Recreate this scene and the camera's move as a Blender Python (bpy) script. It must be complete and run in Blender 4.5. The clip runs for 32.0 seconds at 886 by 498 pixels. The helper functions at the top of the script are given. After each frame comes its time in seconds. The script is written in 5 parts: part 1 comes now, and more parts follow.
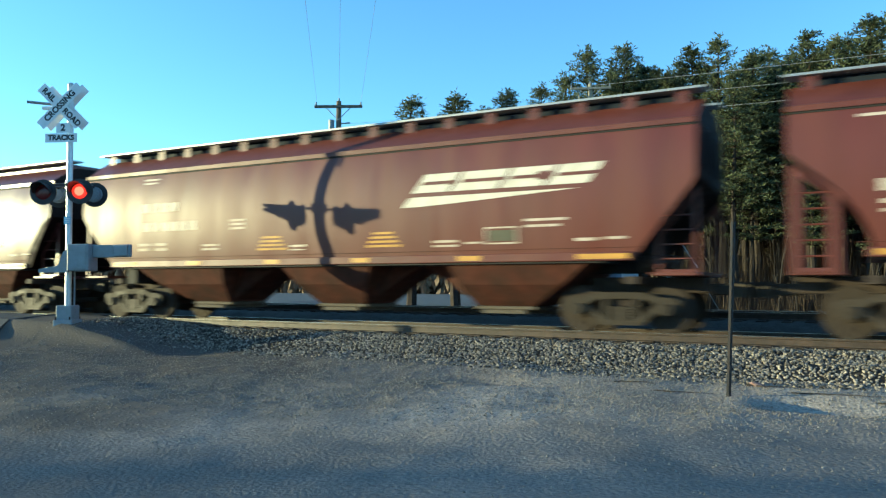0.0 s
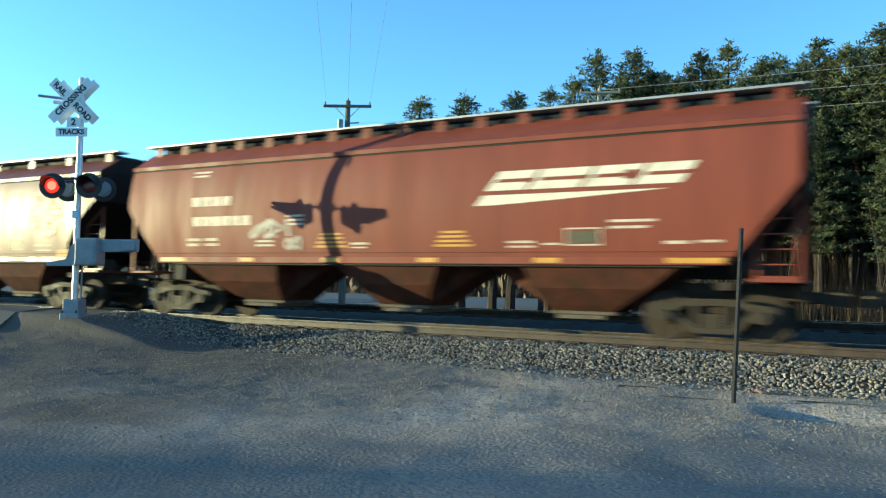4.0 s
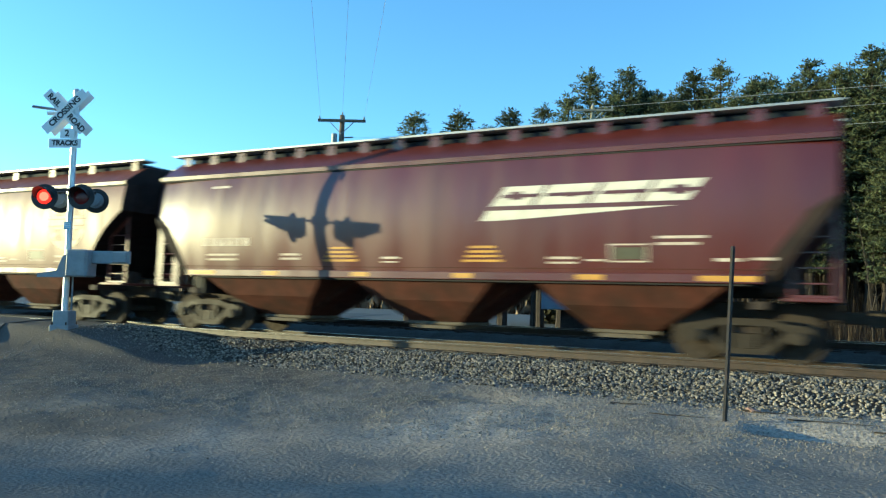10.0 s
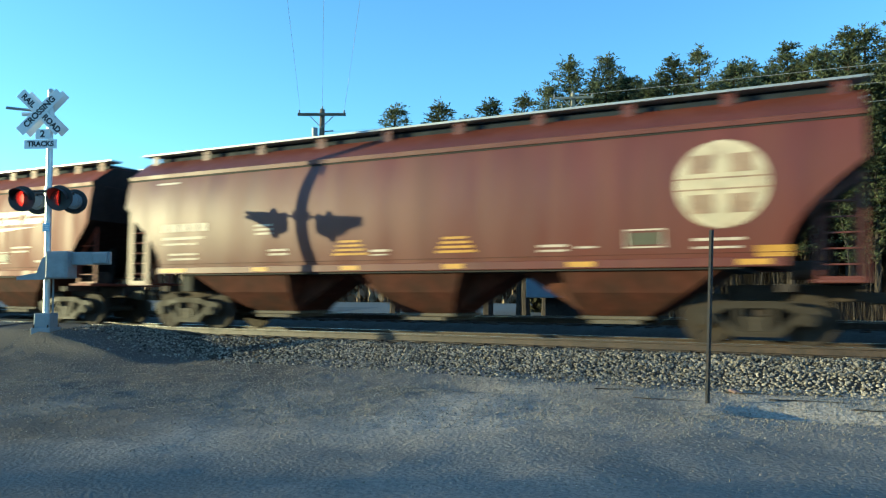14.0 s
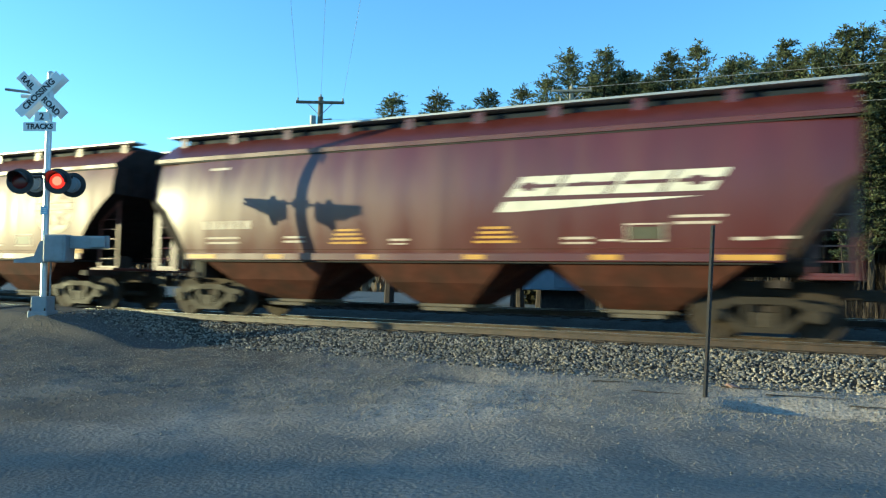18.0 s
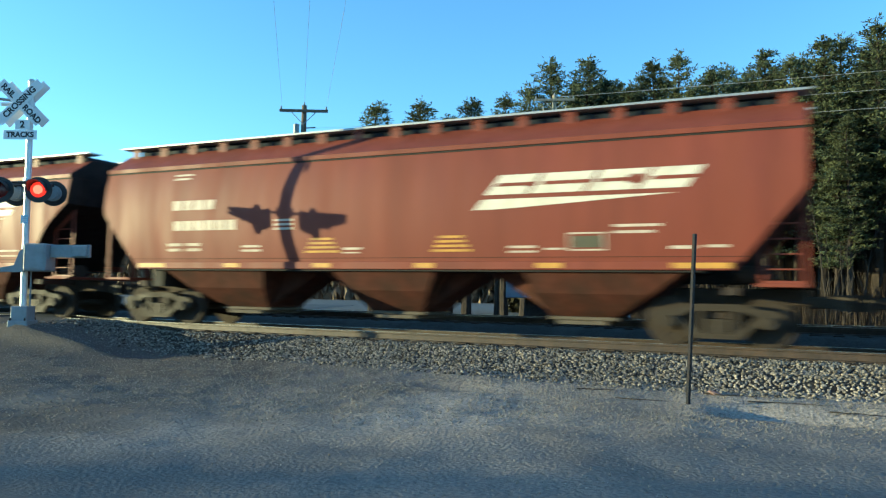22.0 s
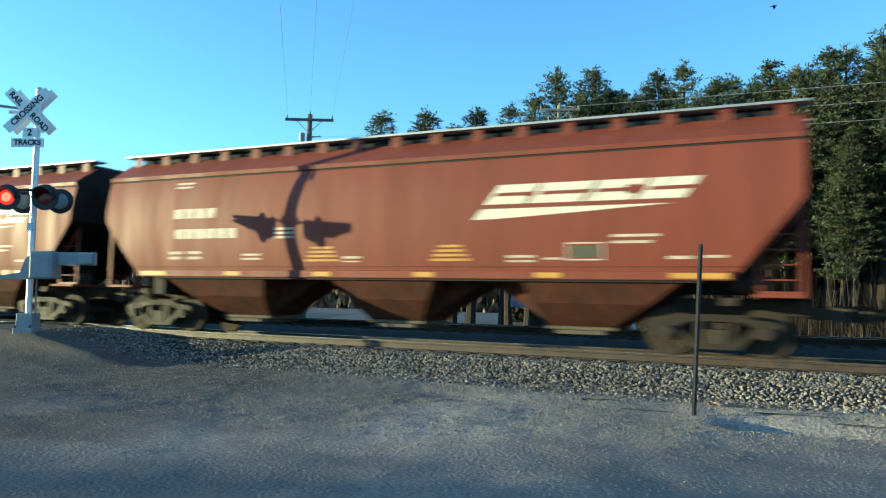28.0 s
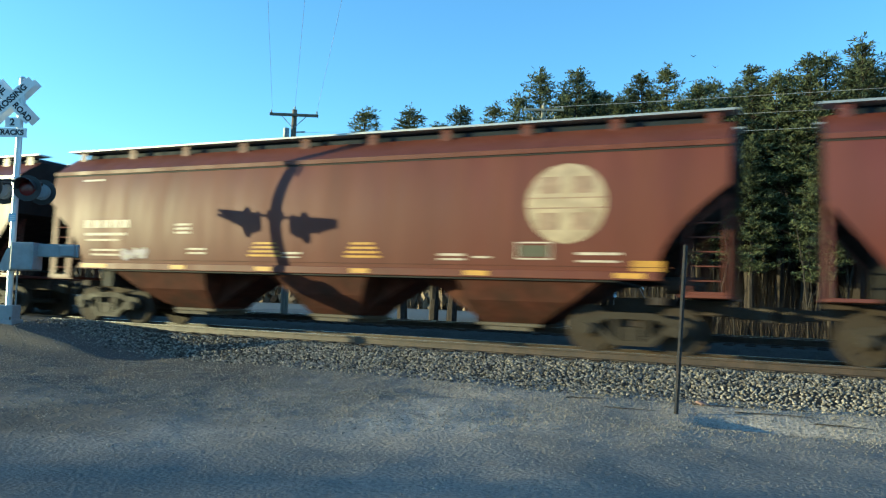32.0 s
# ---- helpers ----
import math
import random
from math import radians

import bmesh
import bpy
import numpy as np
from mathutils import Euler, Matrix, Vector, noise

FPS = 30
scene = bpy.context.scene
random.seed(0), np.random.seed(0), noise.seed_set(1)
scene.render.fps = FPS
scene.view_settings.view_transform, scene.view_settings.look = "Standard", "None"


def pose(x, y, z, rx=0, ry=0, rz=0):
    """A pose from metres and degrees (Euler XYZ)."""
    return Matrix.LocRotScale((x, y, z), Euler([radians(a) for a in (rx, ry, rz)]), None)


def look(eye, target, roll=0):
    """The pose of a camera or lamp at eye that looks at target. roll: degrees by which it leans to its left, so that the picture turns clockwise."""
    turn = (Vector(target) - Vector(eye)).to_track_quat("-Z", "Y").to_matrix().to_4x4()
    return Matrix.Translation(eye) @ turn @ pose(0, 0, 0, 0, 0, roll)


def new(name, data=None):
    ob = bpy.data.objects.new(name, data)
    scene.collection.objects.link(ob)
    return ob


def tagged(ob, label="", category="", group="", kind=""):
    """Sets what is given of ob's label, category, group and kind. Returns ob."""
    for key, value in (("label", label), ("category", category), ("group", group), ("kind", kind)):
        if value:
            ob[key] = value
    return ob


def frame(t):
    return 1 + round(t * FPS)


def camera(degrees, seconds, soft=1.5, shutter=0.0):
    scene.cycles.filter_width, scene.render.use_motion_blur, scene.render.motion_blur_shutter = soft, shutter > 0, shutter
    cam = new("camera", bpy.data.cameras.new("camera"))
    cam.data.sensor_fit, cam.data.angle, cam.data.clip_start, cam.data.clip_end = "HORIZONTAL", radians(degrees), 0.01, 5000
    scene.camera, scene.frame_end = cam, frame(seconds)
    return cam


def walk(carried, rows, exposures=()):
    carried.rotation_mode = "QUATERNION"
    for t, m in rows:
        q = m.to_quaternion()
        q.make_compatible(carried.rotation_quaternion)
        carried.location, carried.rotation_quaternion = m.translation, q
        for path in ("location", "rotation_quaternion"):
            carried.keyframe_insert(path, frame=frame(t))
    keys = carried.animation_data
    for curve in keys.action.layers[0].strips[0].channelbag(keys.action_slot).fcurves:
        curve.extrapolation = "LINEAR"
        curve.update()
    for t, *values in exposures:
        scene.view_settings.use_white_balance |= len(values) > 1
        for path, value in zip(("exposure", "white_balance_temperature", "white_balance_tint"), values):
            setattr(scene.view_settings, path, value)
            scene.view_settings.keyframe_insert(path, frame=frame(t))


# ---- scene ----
# The camera is held by hand beside the track: x runs along the rails, z = 0 is the rail top.
cam = camera(60.0, 32.0, soft=1.25, shutter=0.4)
ROWS = [
    (0.0, 0.011, -15.850, 0.826, 28.66, 3.02, 0.27),
    (0.5, 0.024, -15.820, 0.817, 28.63, 3.03, 0.30),
    (1.0, 0.012, -15.827, 0.811, 29.20, 3.21, 0.20),
    (1.5, 0.029, -15.844, 0.809, 29.00, 3.17, 0.21),
    (2.0, 0.037, -15.859, 0.807, 28.48, 3.06, 0.59),
    (2.5, 0.032, -15.880, 0.813, 28.05, 3.04, 0.94),
    (3.0, 0.021, -15.878, 0.815, 28.27, 3.02, 1.26),
    (3.5, 0.011, -15.874, 0.810, 28.94, 3.03, 1.15),
    (4.0, -0.003, -15.860, 0.812, 29.09, 3.14, 1.42),
    (4.5, -0.011, -15.849, 0.817, 29.55, 3.38, 1.69),
    (6.5, -0.015, -15.849, 0.818, 29.48, 3.90, 1.21),
    (7.0, -0.006, -15.850, 0.811, 29.10, 3.93, 1.14),
    (7.5, 0.003, -15.870, 0.819, 28.42, 4.08, 1.09),
    (8.0, 0.004, -15.877, 0.821, 28.17, 4.13, 1.38),
    (8.5, 0.010, -15.885, 0.817, 27.69, 4.15, 1.69),
    (9.0, 0.011, -15.875, 0.815, 28.23, 4.12, 1.83),
    (9.5, -0.005, -15.875, 0.820, 28.79, 4.04, 2.00),
    (10.0, -0.005, -15.873, 0.811, 28.56, 4.29, 1.98),
    (10.5, -0.008, -15.872, 0.815, 28.26, 3.69, 1.48),
    (11.0, -0.020, -15.862, 0.815, 28.23, 3.25, 1.92),
    (11.5, -0.014, -15.857, 0.813, 27.97, 3.28, 1.77),
    (12.0, -0.024, -15.860, 0.805, 28.21, 3.64, 1.87),
    (12.5, -0.034, -15.840, 0.820, 28.24, 3.39, 1.96),
    (13.0, -0.014, -15.844, 0.810, 27.83, 3.45, 1.57),
    (13.5, 0.008, -15.859, 0.812, 27.57, 3.72, 1.22),
    (14.0, 0.058, -15.850, 0.812, 27.47, 3.66, 0.32),
    (14.5, 0.073, -15.855, 0.816, 28.67, 2.91, 1.16),
    (16.5, -0.043, -15.956, 0.803, 26.37, 2.61, 1.90),
    (17.0, -0.050, -15.961, 0.807, 26.93, 2.93, 1.82),
    (17.5, -0.048, -15.958, 0.804, 27.30, 2.93, 1.73),
    (18.0, -0.047, -15.937, 0.804, 26.95, 2.97, 1.34),
    (18.5, -0.053, -15.928, 0.805, 27.04, 3.31, 1.06),
    (19.0, -0.074, -15.939, 0.813, 27.69, 3.62, 1.06),
    (19.5, -0.064, -15.944, 0.811, 27.18, 3.61, 0.98),
    (20.0, -0.062, -15.952, 0.816, 26.79, 3.57, 1.07),
    (20.5, -0.049, -15.972, 0.812, 26.27, 4.15, 0.95),
    (21.0, -0.036, -15.977, 0.808, 25.54, 4.05, 0.90),
    (21.5, -0.046, -15.983, 0.809, 25.26, 3.76, 1.56),
    (22.0, -0.046, -15.973, 0.807, 25.73, 3.61, 1.18),
    (22.5, -0.050, -15.969, 0.809, 26.03, 3.68, 1.09),
    (23.0, -0.044, -15.975, 0.806, 25.89, 3.92, 1.20),
    (23.5, -0.043, -15.977, 0.805, 25.80, 4.04, 1.03),
    (24.0, -0.041, -15.977, 0.809, 25.86, 4.16, 0.96),
    (24.5, -0.051, -15.973, 0.801, 25.78, 4.11, 0.95),
    (26.5, -0.059, -15.969, 0.806, 25.97, 3.89, 1.01),
    (27.0, -0.057, -15.966, 0.805, 26.04, 3.86, 1.33),
    (27.5, -0.060, -15.975, 0.806, 26.05, 4.19, 1.61),
    (28.0, -0.062, -15.973, 0.807, 26.07, 4.29, 1.46),
    (28.5, -0.064, -15.982, 0.810, 25.95, 4.44, 1.80),
    (29.0, -0.074, -15.989, 0.808, 25.77, 4.72, 1.78),
    (29.5, -0.075, -15.990, 0.805, 25.62, 4.76, 1.93),
    (30.0, -0.071, -15.986, 0.800, 25.33, 4.78, 1.56),
    (30.5, -0.069, -16.013, 0.802, 24.76, 4.91, 1.72),
    (31.0, -0.068, -16.020, 0.802, 24.61, 4.22, 1.78),
    (31.5, -0.102, -16.063, 0.803, 24.61, 4.08, 2.14),
    (32.0, -0.137, -16.080, 0.793, 24.60, 4.18, 2.24),
]


def held(x, y, z, yaw, pitch, lean):
    a, b = radians(yaw), radians(pitch)
    way = Vector((-math.sin(a) * math.cos(b), math.cos(a) * math.cos(b), math.sin(b)))
    eye = Vector((x, y, z))
    return look(eye, eye + 10 * way, lean)


walk(cam, [(t, held(*r)) for t, *r in ROWS], [(0.0, 1.25, 5400, -12), (32.0, 1.25, 5400, -12)])

# ---- light ----
SUN_AZ, SUN_EL = 24.1, 5.5          # the light travels towards +x, turned this far to +y
world = bpy.data.worlds.new("sky")
scene.world = world
world.use_nodes = True
nt = world.node_tree
sky = nt.nodes.new("ShaderNodeTexSky")
sky.sky_type = "NISHITA"
sky.sun_disc = False
sky.sun_elevation = radians(11.0)
sky.sun_rotation = radians(270 - SUN_AZ)
sky.air_density, sky.dust_density, sky.ozone_density = 1.0, 0.0, 3.5
nt.links.new(sky.outputs[0], nt.nodes["Background"].inputs[0])
nt.nodes["Background"].inputs[1].default_value = 0.15
sun = new("sun", bpy.data.lights.new("sun", "SUN"))
sun.data.energy, sun.data.angle, sun.data.color = 5.0, radians(0.55), (1.0, 0.77, 0.40)
a, e = radians(SUN_AZ), radians(SUN_EL)
sun.matrix_world = look((-60, -60, 40), Vector((-60, -60, 40)) + Vector((math.cos(a) * math.cos(e), math.sin(a) * math.cos(e), -math.sin(e))))


# ---- materials ----
def mat(name, base, rough=0.6, metal=0.0, grain=0.0, scale=20.0, wear=0.0, wear_scale=1.5, dark=(0.05, 0.04, 0.03), bump=0.0, vary=0.0, stretch=(1, 1, 1), spec=0.5, coat=0.0):
    m = bpy.data.materials.new(name)
    m.use_nodes = True
    n, l = m.node_tree.nodes, m.node_tree.links
    p = n["Principled BSDF"]
    p.inputs["Roughness"].default_value = rough
    p.inputs["Metallic"].default_value = metal
    p.inputs["Specular IOR Level"].default_value = spec if rough < 0.7 else min(spec, 0.15)
    p.inputs["Coat Weight"].default_value = coat
    p.inputs["Coat Roughness"].default_value = 0.3
    col = n.new("ShaderNodeRGB")
    col.outputs[0].default_value = (*base, 1)
    out = col.outputs[0]
    tc = n.new("ShaderNodeTexCoord")
    mp = n.new("ShaderNodeMapping")
    mp.inputs["Scale"].default_value = stretch
    l.new(tc.outputs["Object"], mp.inputs[0])

    def blend(fac, other, kind="MIX"):
        nonlocal out
        mx = n.new("ShaderNodeMix")
        mx.data_type, mx.blend_type = "RGBA", kind
        if fac is None:
            mx.inputs[0].default_value = 1.0
        else:
            l.new(fac, mx.inputs[0])
        l.new(out, mx.inputs[6])
        if isinstance(other, tuple):
            mx.inputs[7].default_value = (*other, 1)
        else:
            l.new(other, mx.inputs[7])
        out = mx.outputs[2]

    def noise_of(s, detail, lo, hi, a, b):
        t = n.new("ShaderNodeTexNoise")
        t.inputs["Scale"].default_value, t.inputs["Detail"].default_value = s, detail
        l.new(mp.outputs[0], t.inputs[0])
        r = n.new("ShaderNodeMapRange")
        r.inputs[1].default_value, r.inputs[2].default_value, r.inputs[3].default_value, r.inputs[4].default_value = lo, hi, a, b
        l.new(t.outputs[0], r.inputs[0])
        return t, r.outputs[0]

    fine = None
    if grain:
        fine, g = noise_of(scale, 4, 0.3, 0.7, 1 - grain, 1 + grain)
        cmb = n.new("ShaderNodeCombineColor")
        for k in range(3):
            l.new(g, cmb.inputs[k])
        blend(None, cmb.outputs[0], "MULTIPLY")
    if wear:
        _, w = noise_of(wear_scale, 6, 0.45, 0.75, 0.0, wear)
        blend(w, dark)
        _, w2 = noise_of(wear_scale * 2.7, 3, 0.35, 0.65, rough * 0.85, min(1, rough * 1.2))
        l.new(w2, p.inputs["Roughness"])
    if vary:
        oi = n.new("ShaderNodeObjectInfo")
        r = n.new("ShaderNodeMapRange")
        r.inputs[3].default_value, r.inputs[4].default_value = 1 - vary, 1 + vary
        l.new(oi.outputs["Random"], r.inputs[0])
        cmb = n.new("ShaderNodeCombineColor")
        for k in range(3):
            l.new(r.outputs[0], cmb.inputs[k])
        blend(None, cmb.outputs[0], "MULTIPLY")
    if bump:
        t = fine or noise_of(scale, 4, 0.3, 0.7, 0, 1)[0]
        bp = n.new("ShaderNodeBump")
        bp.inputs["Strength"].default_value, bp.inputs["Distance"].default_value = bump, 0.02
        l.new(t.outputs[0], bp.inputs["Height"])
        l.new(bp.outputs[0], p.inputs["Normal"])
    l.new(out, p.inputs["Base Color"])
    return m


def island_vary(m, amount):
    """Vary a material from piece to piece of a joined mesh."""
    n, l = m.node_tree.nodes, m.node_tree.links
    p = n["Principled BSDF"]
    src = p.inputs["Base Color"].links[0].from_socket
    g = n.new("ShaderNodeNewGeometry")
    r = n.new("ShaderNodeMapRange")
    r.inputs[3].default_value, r.inputs[4].default_value = 1 - amount, 1 + amount
    l.new(g.outputs["Random Per Island"], r.inputs[0])
    cmb = n.new("ShaderNodeCombineColor")
    for k in range(3):
        l.new(r.outputs[0], cmb.inputs[k])
    mx = n.new("ShaderNodeMix")
    mx.data_type, mx.blend_type = "RGBA", "MULTIPLY"
    mx.inputs[0].default_value = 1.0
    l.new(src, mx.inputs[6])
    l.new(cmb.outputs[0], mx.inputs[7])
    l.new(mx.outputs[2], p.inputs["Base Color"])
    return m


def thin_leaf(m, share):
    """Let some light through, as needles do."""
    n, l = m.node_tree.nodes, m.node_tree.links
    p = n["Principled BSDF"]
    t = n.new("ShaderNodeBsdfTranslucent")
    l.new(p.inputs["Base Color"].links[0].from_socket, t.inputs[0])
    mx = n.new("ShaderNodeMixShader")
    mx.inputs[0].default_value = share
    l.new(p.outputs[0], mx.inputs[1])
    l.new(t.outputs[0], mx.inputs[2])
    l.new(mx.outputs[0], n["Material Output"].inputs[0])


STREAK = (1.0, 1.0, 0.12)


def paint(name, base, rough, dirt=0.35, coat=0.0, spec=0.5):
    return mat(name, base, rough, grain=0.10, scale=3.0, wear=dirt, wear_scale=0.9, dark=(base[0] * 0.45, base[1] * 0.5, base[2] * 0.55), stretch=STREAK, coat=coat, spec=spec)


M_BROWN = paint("brown_car_paint", (0.116, 0.030, 0.019), 0.47, spec=0.50)
M_MAROON = paint("maroon_car_paint", (0.086, 0.0165, 0.013), 0.36, spec=0.8)
M_RED = paint("faded_red_car_paint", (0.188, 0.046, 0.027), 0.58, spec=0.27)
M_DULL = paint("dull_brown_car_paint", (0.118, 0.034, 0.021), 0.54, spec=0.30)
M_SILVER = paint("grey_car_paint", (0.330, 0.330, 0.320), 0.40)
M_UNDER = mat("under_frame_grime", (0.060, 0.045, 0.036), 0.8, grain=0.25, scale=9, wear=0.5, wear_scale=2, dark=(0.02, 0.018, 0.015))
# the shade between the cars, put into the colour of their ends
M_END_SHADE = mat("shaded_end_paint", (0.030, 0.020, 0.017), 0.75, grain=0.25, scale=4, wear=0.6, wear_scale=1.5, dark=(0.014, 0.012, 0.012))
M_TRUCK = mat("dusty_cast_steel", (0.044, 0.034, 0.024), 0.66, spec=0.2, grain=0.3, scale=14, wear=0.75, wear_scale=3, dark=(0.035, 0.028, 0.022), bump=0.3, vary=0.25)
M_WHEEL = mat("wheel_steel", (0.046, 0.035, 0.027), 0.75, grain=0.2, scale=12, wear=0.4, wear_scale=4)
M_GATE = mat("dusty_gate_steel", (0.12, 0.10, 0.078), 0.8, grain=0.3, scale=9, wear=0.5, wear_scale=3, dark=(0.06, 0.05, 0.04))
M_GALV = mat("galvanised_grating", (0.34, 0.35, 0.36), 0.5, metal=0.6, grain=0.15, scale=25)
# black that stands for shade on and under the cars
M_SHADE = mat("painted_shade_black", (0.03, 0.028, 0.027), 0.7, grain=0.2, scale=10)
# dark blue base carries the shade on the hatch side
M_HATCH_SHADE = mat("shaded_hatch_steel", (0.018, 0.025, 0.038), 0.75, grain=0.2, scale=6, wear=0.4, wear_scale=2, dark=(0.03, 0.03, 0.03))
M_STENCIL = mat("faded_stencil_paint", (0.56, 0.47, 0.38), 0.6, grain=0.2, scale=9, wear=0.5, wear_scale=5, dark=(0.2, 0.1, 0.07))
M_CREAM = mat("cream_stencil_paint", (0.65, 0.60, 0.49), 0.55, grain=0.12, scale=6, wear=0.25, wear_scale=2.5, dark=(0.35, 0.22, 0.15))
M_RING = mat("aged_cream_roundel_paint", (0.50, 0.41, 0.28), 0.6, grain=0.2, scale=4, wear=0.5, wear_scale=2.5, dark=(0.28, 0.17, 0.11))
M_MIDTONE = mat("half_faded_emblem_paint", (0.27, 0.17, 0.11), 0.6, grain=0.25, scale=6, wear=0.4, wear_scale=3, dark=(0.4, 0.3, 0.2))
# darker than the car paint: grime, with shade under the sill added
M_BAY = mat("grimy_shaded_bay_paint", (0.088, 0.032, 0.021), 0.7, grain=0.25, scale=4, wear=0.8, wear_scale=1.6, dark=(0.034, 0.024, 0.018))
M_TAN = mat("worn_tan_emblem_paint", (0.40, 0.30, 0.19), 0.6, grain=0.2, scale=5, wear=0.5, wear_scale=2.0, dark=(0.2, 0.12, 0.07))
M_WHITE = mat("white_stencil_paint", (0.75, 0.72, 0.66), 0.55, grain=0.1, scale=8, wear=0.2, wear_scale=3, dark=(0.35, 0.25, 0.2))
M_YELLOW = mat("yellow_reflective_strip", (0.52, 0.27, 0.04), 0.5, grain=0.15, scale=10, wear=0.6, wear_scale=3, dark=(0.25, 0.12, 0.04))
M_GREEN = mat("olive_placard", (0.085, 0.080, 0.050), 0.5, grain=0.1, scale=10)
M_TEAL = mat("mint_spray_paint", (0.24, 0.58, 0.53), 0.5, grain=0.15, scale=5)
M_MINT = mat("pale_green_spray_paint", (0.40, 0.54, 0.43), 0.5, grain=0.2, scale=5)
M_ROSE = mat("faded_rose_spray_paint", (0.36, 0.17, 0.17), 0.55, grain=0.2, scale=5)
M_SMOKE = mat("dark_spray_outline", (0.05, 0.04, 0.045), 0.6, grain=0.2, scale=5)
M_LILAC = mat("grey_lilac_spray_paint", (0.33, 0.28, 0.33), 0.5, grain=0.2, scale=5)
M_SPRAY = mat("faded_white_spray_paint", (0.40, 0.35, 0.30), 0.6, grain=0.25, scale=4)
M_CHALK = mat("white_spray_paint", (0.52, 0.47, 0.42), 0.6, grain=0.3, scale=4)
M_RAIL = mat("rusty_rail_side", (0.050, 0.034, 0.023), 0.55, grain=0.2, scale=15, wear=0.4, wear_scale=3, dark=(0.13, 0.08, 0.05))
M_RAILTOP = mat("worn_rail_head", (0.55, 0.54, 0.52), 0.28, metal=1.0, grain=0.1, scale=10)
M_TIE = mat("creosoted_tie_wood", (0.058, 0.042, 0.031), 0.9, grain=0.35, scale=18, stretch=(1, 0.15, 1), vary=0.25, bump=0.4)
M_STONE = island_vary(mat("ballast_stone", (0.165, 0.142, 0.115), 0.9, grain=0.25, scale=30, bump=0.4, vary=0.5), 0.8)
M_BED = mat("ballast_bed", (0.050, 0.041, 0.032), 0.95, grain=0.5, scale=22, wear=0.5, wear_scale=1.5, dark=(0.09, 0.08, 0.07), bump=0.9)
M_PEBBLE = island_vary(mat("lot_pebble", (0.215, 0.190, 0.162), 0.9, grain=0.2, scale=40), 0.28)
M_ASPHALT = mat("worn_asphalt", (0.085, 0.085, 0.085), 0.9, grain=0.3, scale=40, wear=0.4, wear_scale=0.6, dark=(0.05, 0.05, 0.05), bump=0.4)
M_GREY = mat("grey_painted_steel", (0.24, 0.26, 0.28), 0.5, grain=0.08, scale=9, wear=0.25, wear_scale=5, dark=(0.16, 0.15, 0.14))
M_ALU = mat("aluminium_mast", (0.62, 0.63, 0.64), 0.42, metal=0.35, grain=0.06, scale=12, wear=0.15, wear_scale=4, dark=(0.3, 0.3, 0.3))
M_SIGN = mat("white_sign_sheet", (0.80, 0.80, 0.80), 0.45, grain=0.05, scale=6, wear=0.12, wear_scale=3, dark=(0.45, 0.44, 0.42))
M_CABIN = mat("pale_cabin_paint", (0.34, 0.36, 0.39), 0.5, grain=0.06, scale=5, wear=0.2, wear_scale=2, dark=(0.3, 0.29, 0.27))
M_INK = mat("black_sign_paint", (0.02, 0.02, 0.022), 0.6, grain=0.1, scale=10)
M_BLACK = mat("matt_black_shield", (0.018, 0.018, 0.02), 0.55, grain=0.15, scale=10)
M_REDLENS = mat("unlit_red_lens", (0.10, 0.012, 0.012), 0.25, grain=0.1, scale=20)
M_BLUE = mat("blue_notice", (0.30, 0.50, 0.66), 0.5, grain=0.05, scale=8)
M_STAKE = mat("weathered_steel_stake", (0.026, 0.025, 0.027), 0.6, grain=0.25, scale=15, wear=0.4, wear_scale=6, dark=(0.12, 0.06, 0.03))
M_PINK = mat("pinkish_stone", (0.28, 0.18, 0.155), 0.9, grain=0.25, scale=20, bump=0.4)
M_POLE = mat("grey_timber_pole", (0.16, 0.13, 0.10), 0.9, grain=0.3, scale=12, stretch=(1, 1, 0.1), bump=0.4)
M_WIRE = mat("overhead_wire", (0.28, 0.28, 0.29), 0.5, grain=0.1, scale=3)
M_PALE = mat("bleached_wood", (0.30, 0.27, 0.20), 0.8, grain=0.2, scale=8)
M_BARK = mat("pine_bark", (0.045, 0.036, 0.030), 0.95, grain=0.4, scale=10, stretch=(1, 1, 0.25), bump=0.7)
M_GREYBARK = mat("grey_bark", (0.046, 0.038, 0.032), 0.95, grain=0.35, scale=12, stretch=(1, 1, 0.2), vary=0.3)
M_NEEDLE = island_vary(mat("pine_needles", (0.100, 0.114, 0.060), 0.85, spec=0.1, grain=0.3, scale=2.0, vary=0.25), 0.40)
thin_leaf(M_NEEDLE, 0.30)
# foliage base darkened to stand for the gloom inside the wood
M_WOOD = island_vary(mat("darkened_far_foliage", (0.045, 0.042, 0.026), 0.95, spec=0.05, grain=0.3, scale=1.0), 0.5)
M_FARWOOD = island_vary(mat("tan_bare_wood", (0.17, 0.125, 0.085), 0.95, grain=0.3, scale=0.5), 0.4)
M_BRUSH = island_vary(mat("dry_brush_twigs", (0.056, 0.042, 0.031), 0.95, grain=0.3, scale=3, vary=0.2), 0.4)
M_FEATHER = mat("dark_feathers", (0.03, 0.03, 0.032), 0.7, grain=0.2, scale=20)
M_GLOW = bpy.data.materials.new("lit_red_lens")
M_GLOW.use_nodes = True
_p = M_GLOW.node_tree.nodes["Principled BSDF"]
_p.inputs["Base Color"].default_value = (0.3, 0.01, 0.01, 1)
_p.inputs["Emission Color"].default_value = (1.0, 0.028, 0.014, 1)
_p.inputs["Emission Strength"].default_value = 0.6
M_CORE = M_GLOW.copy()
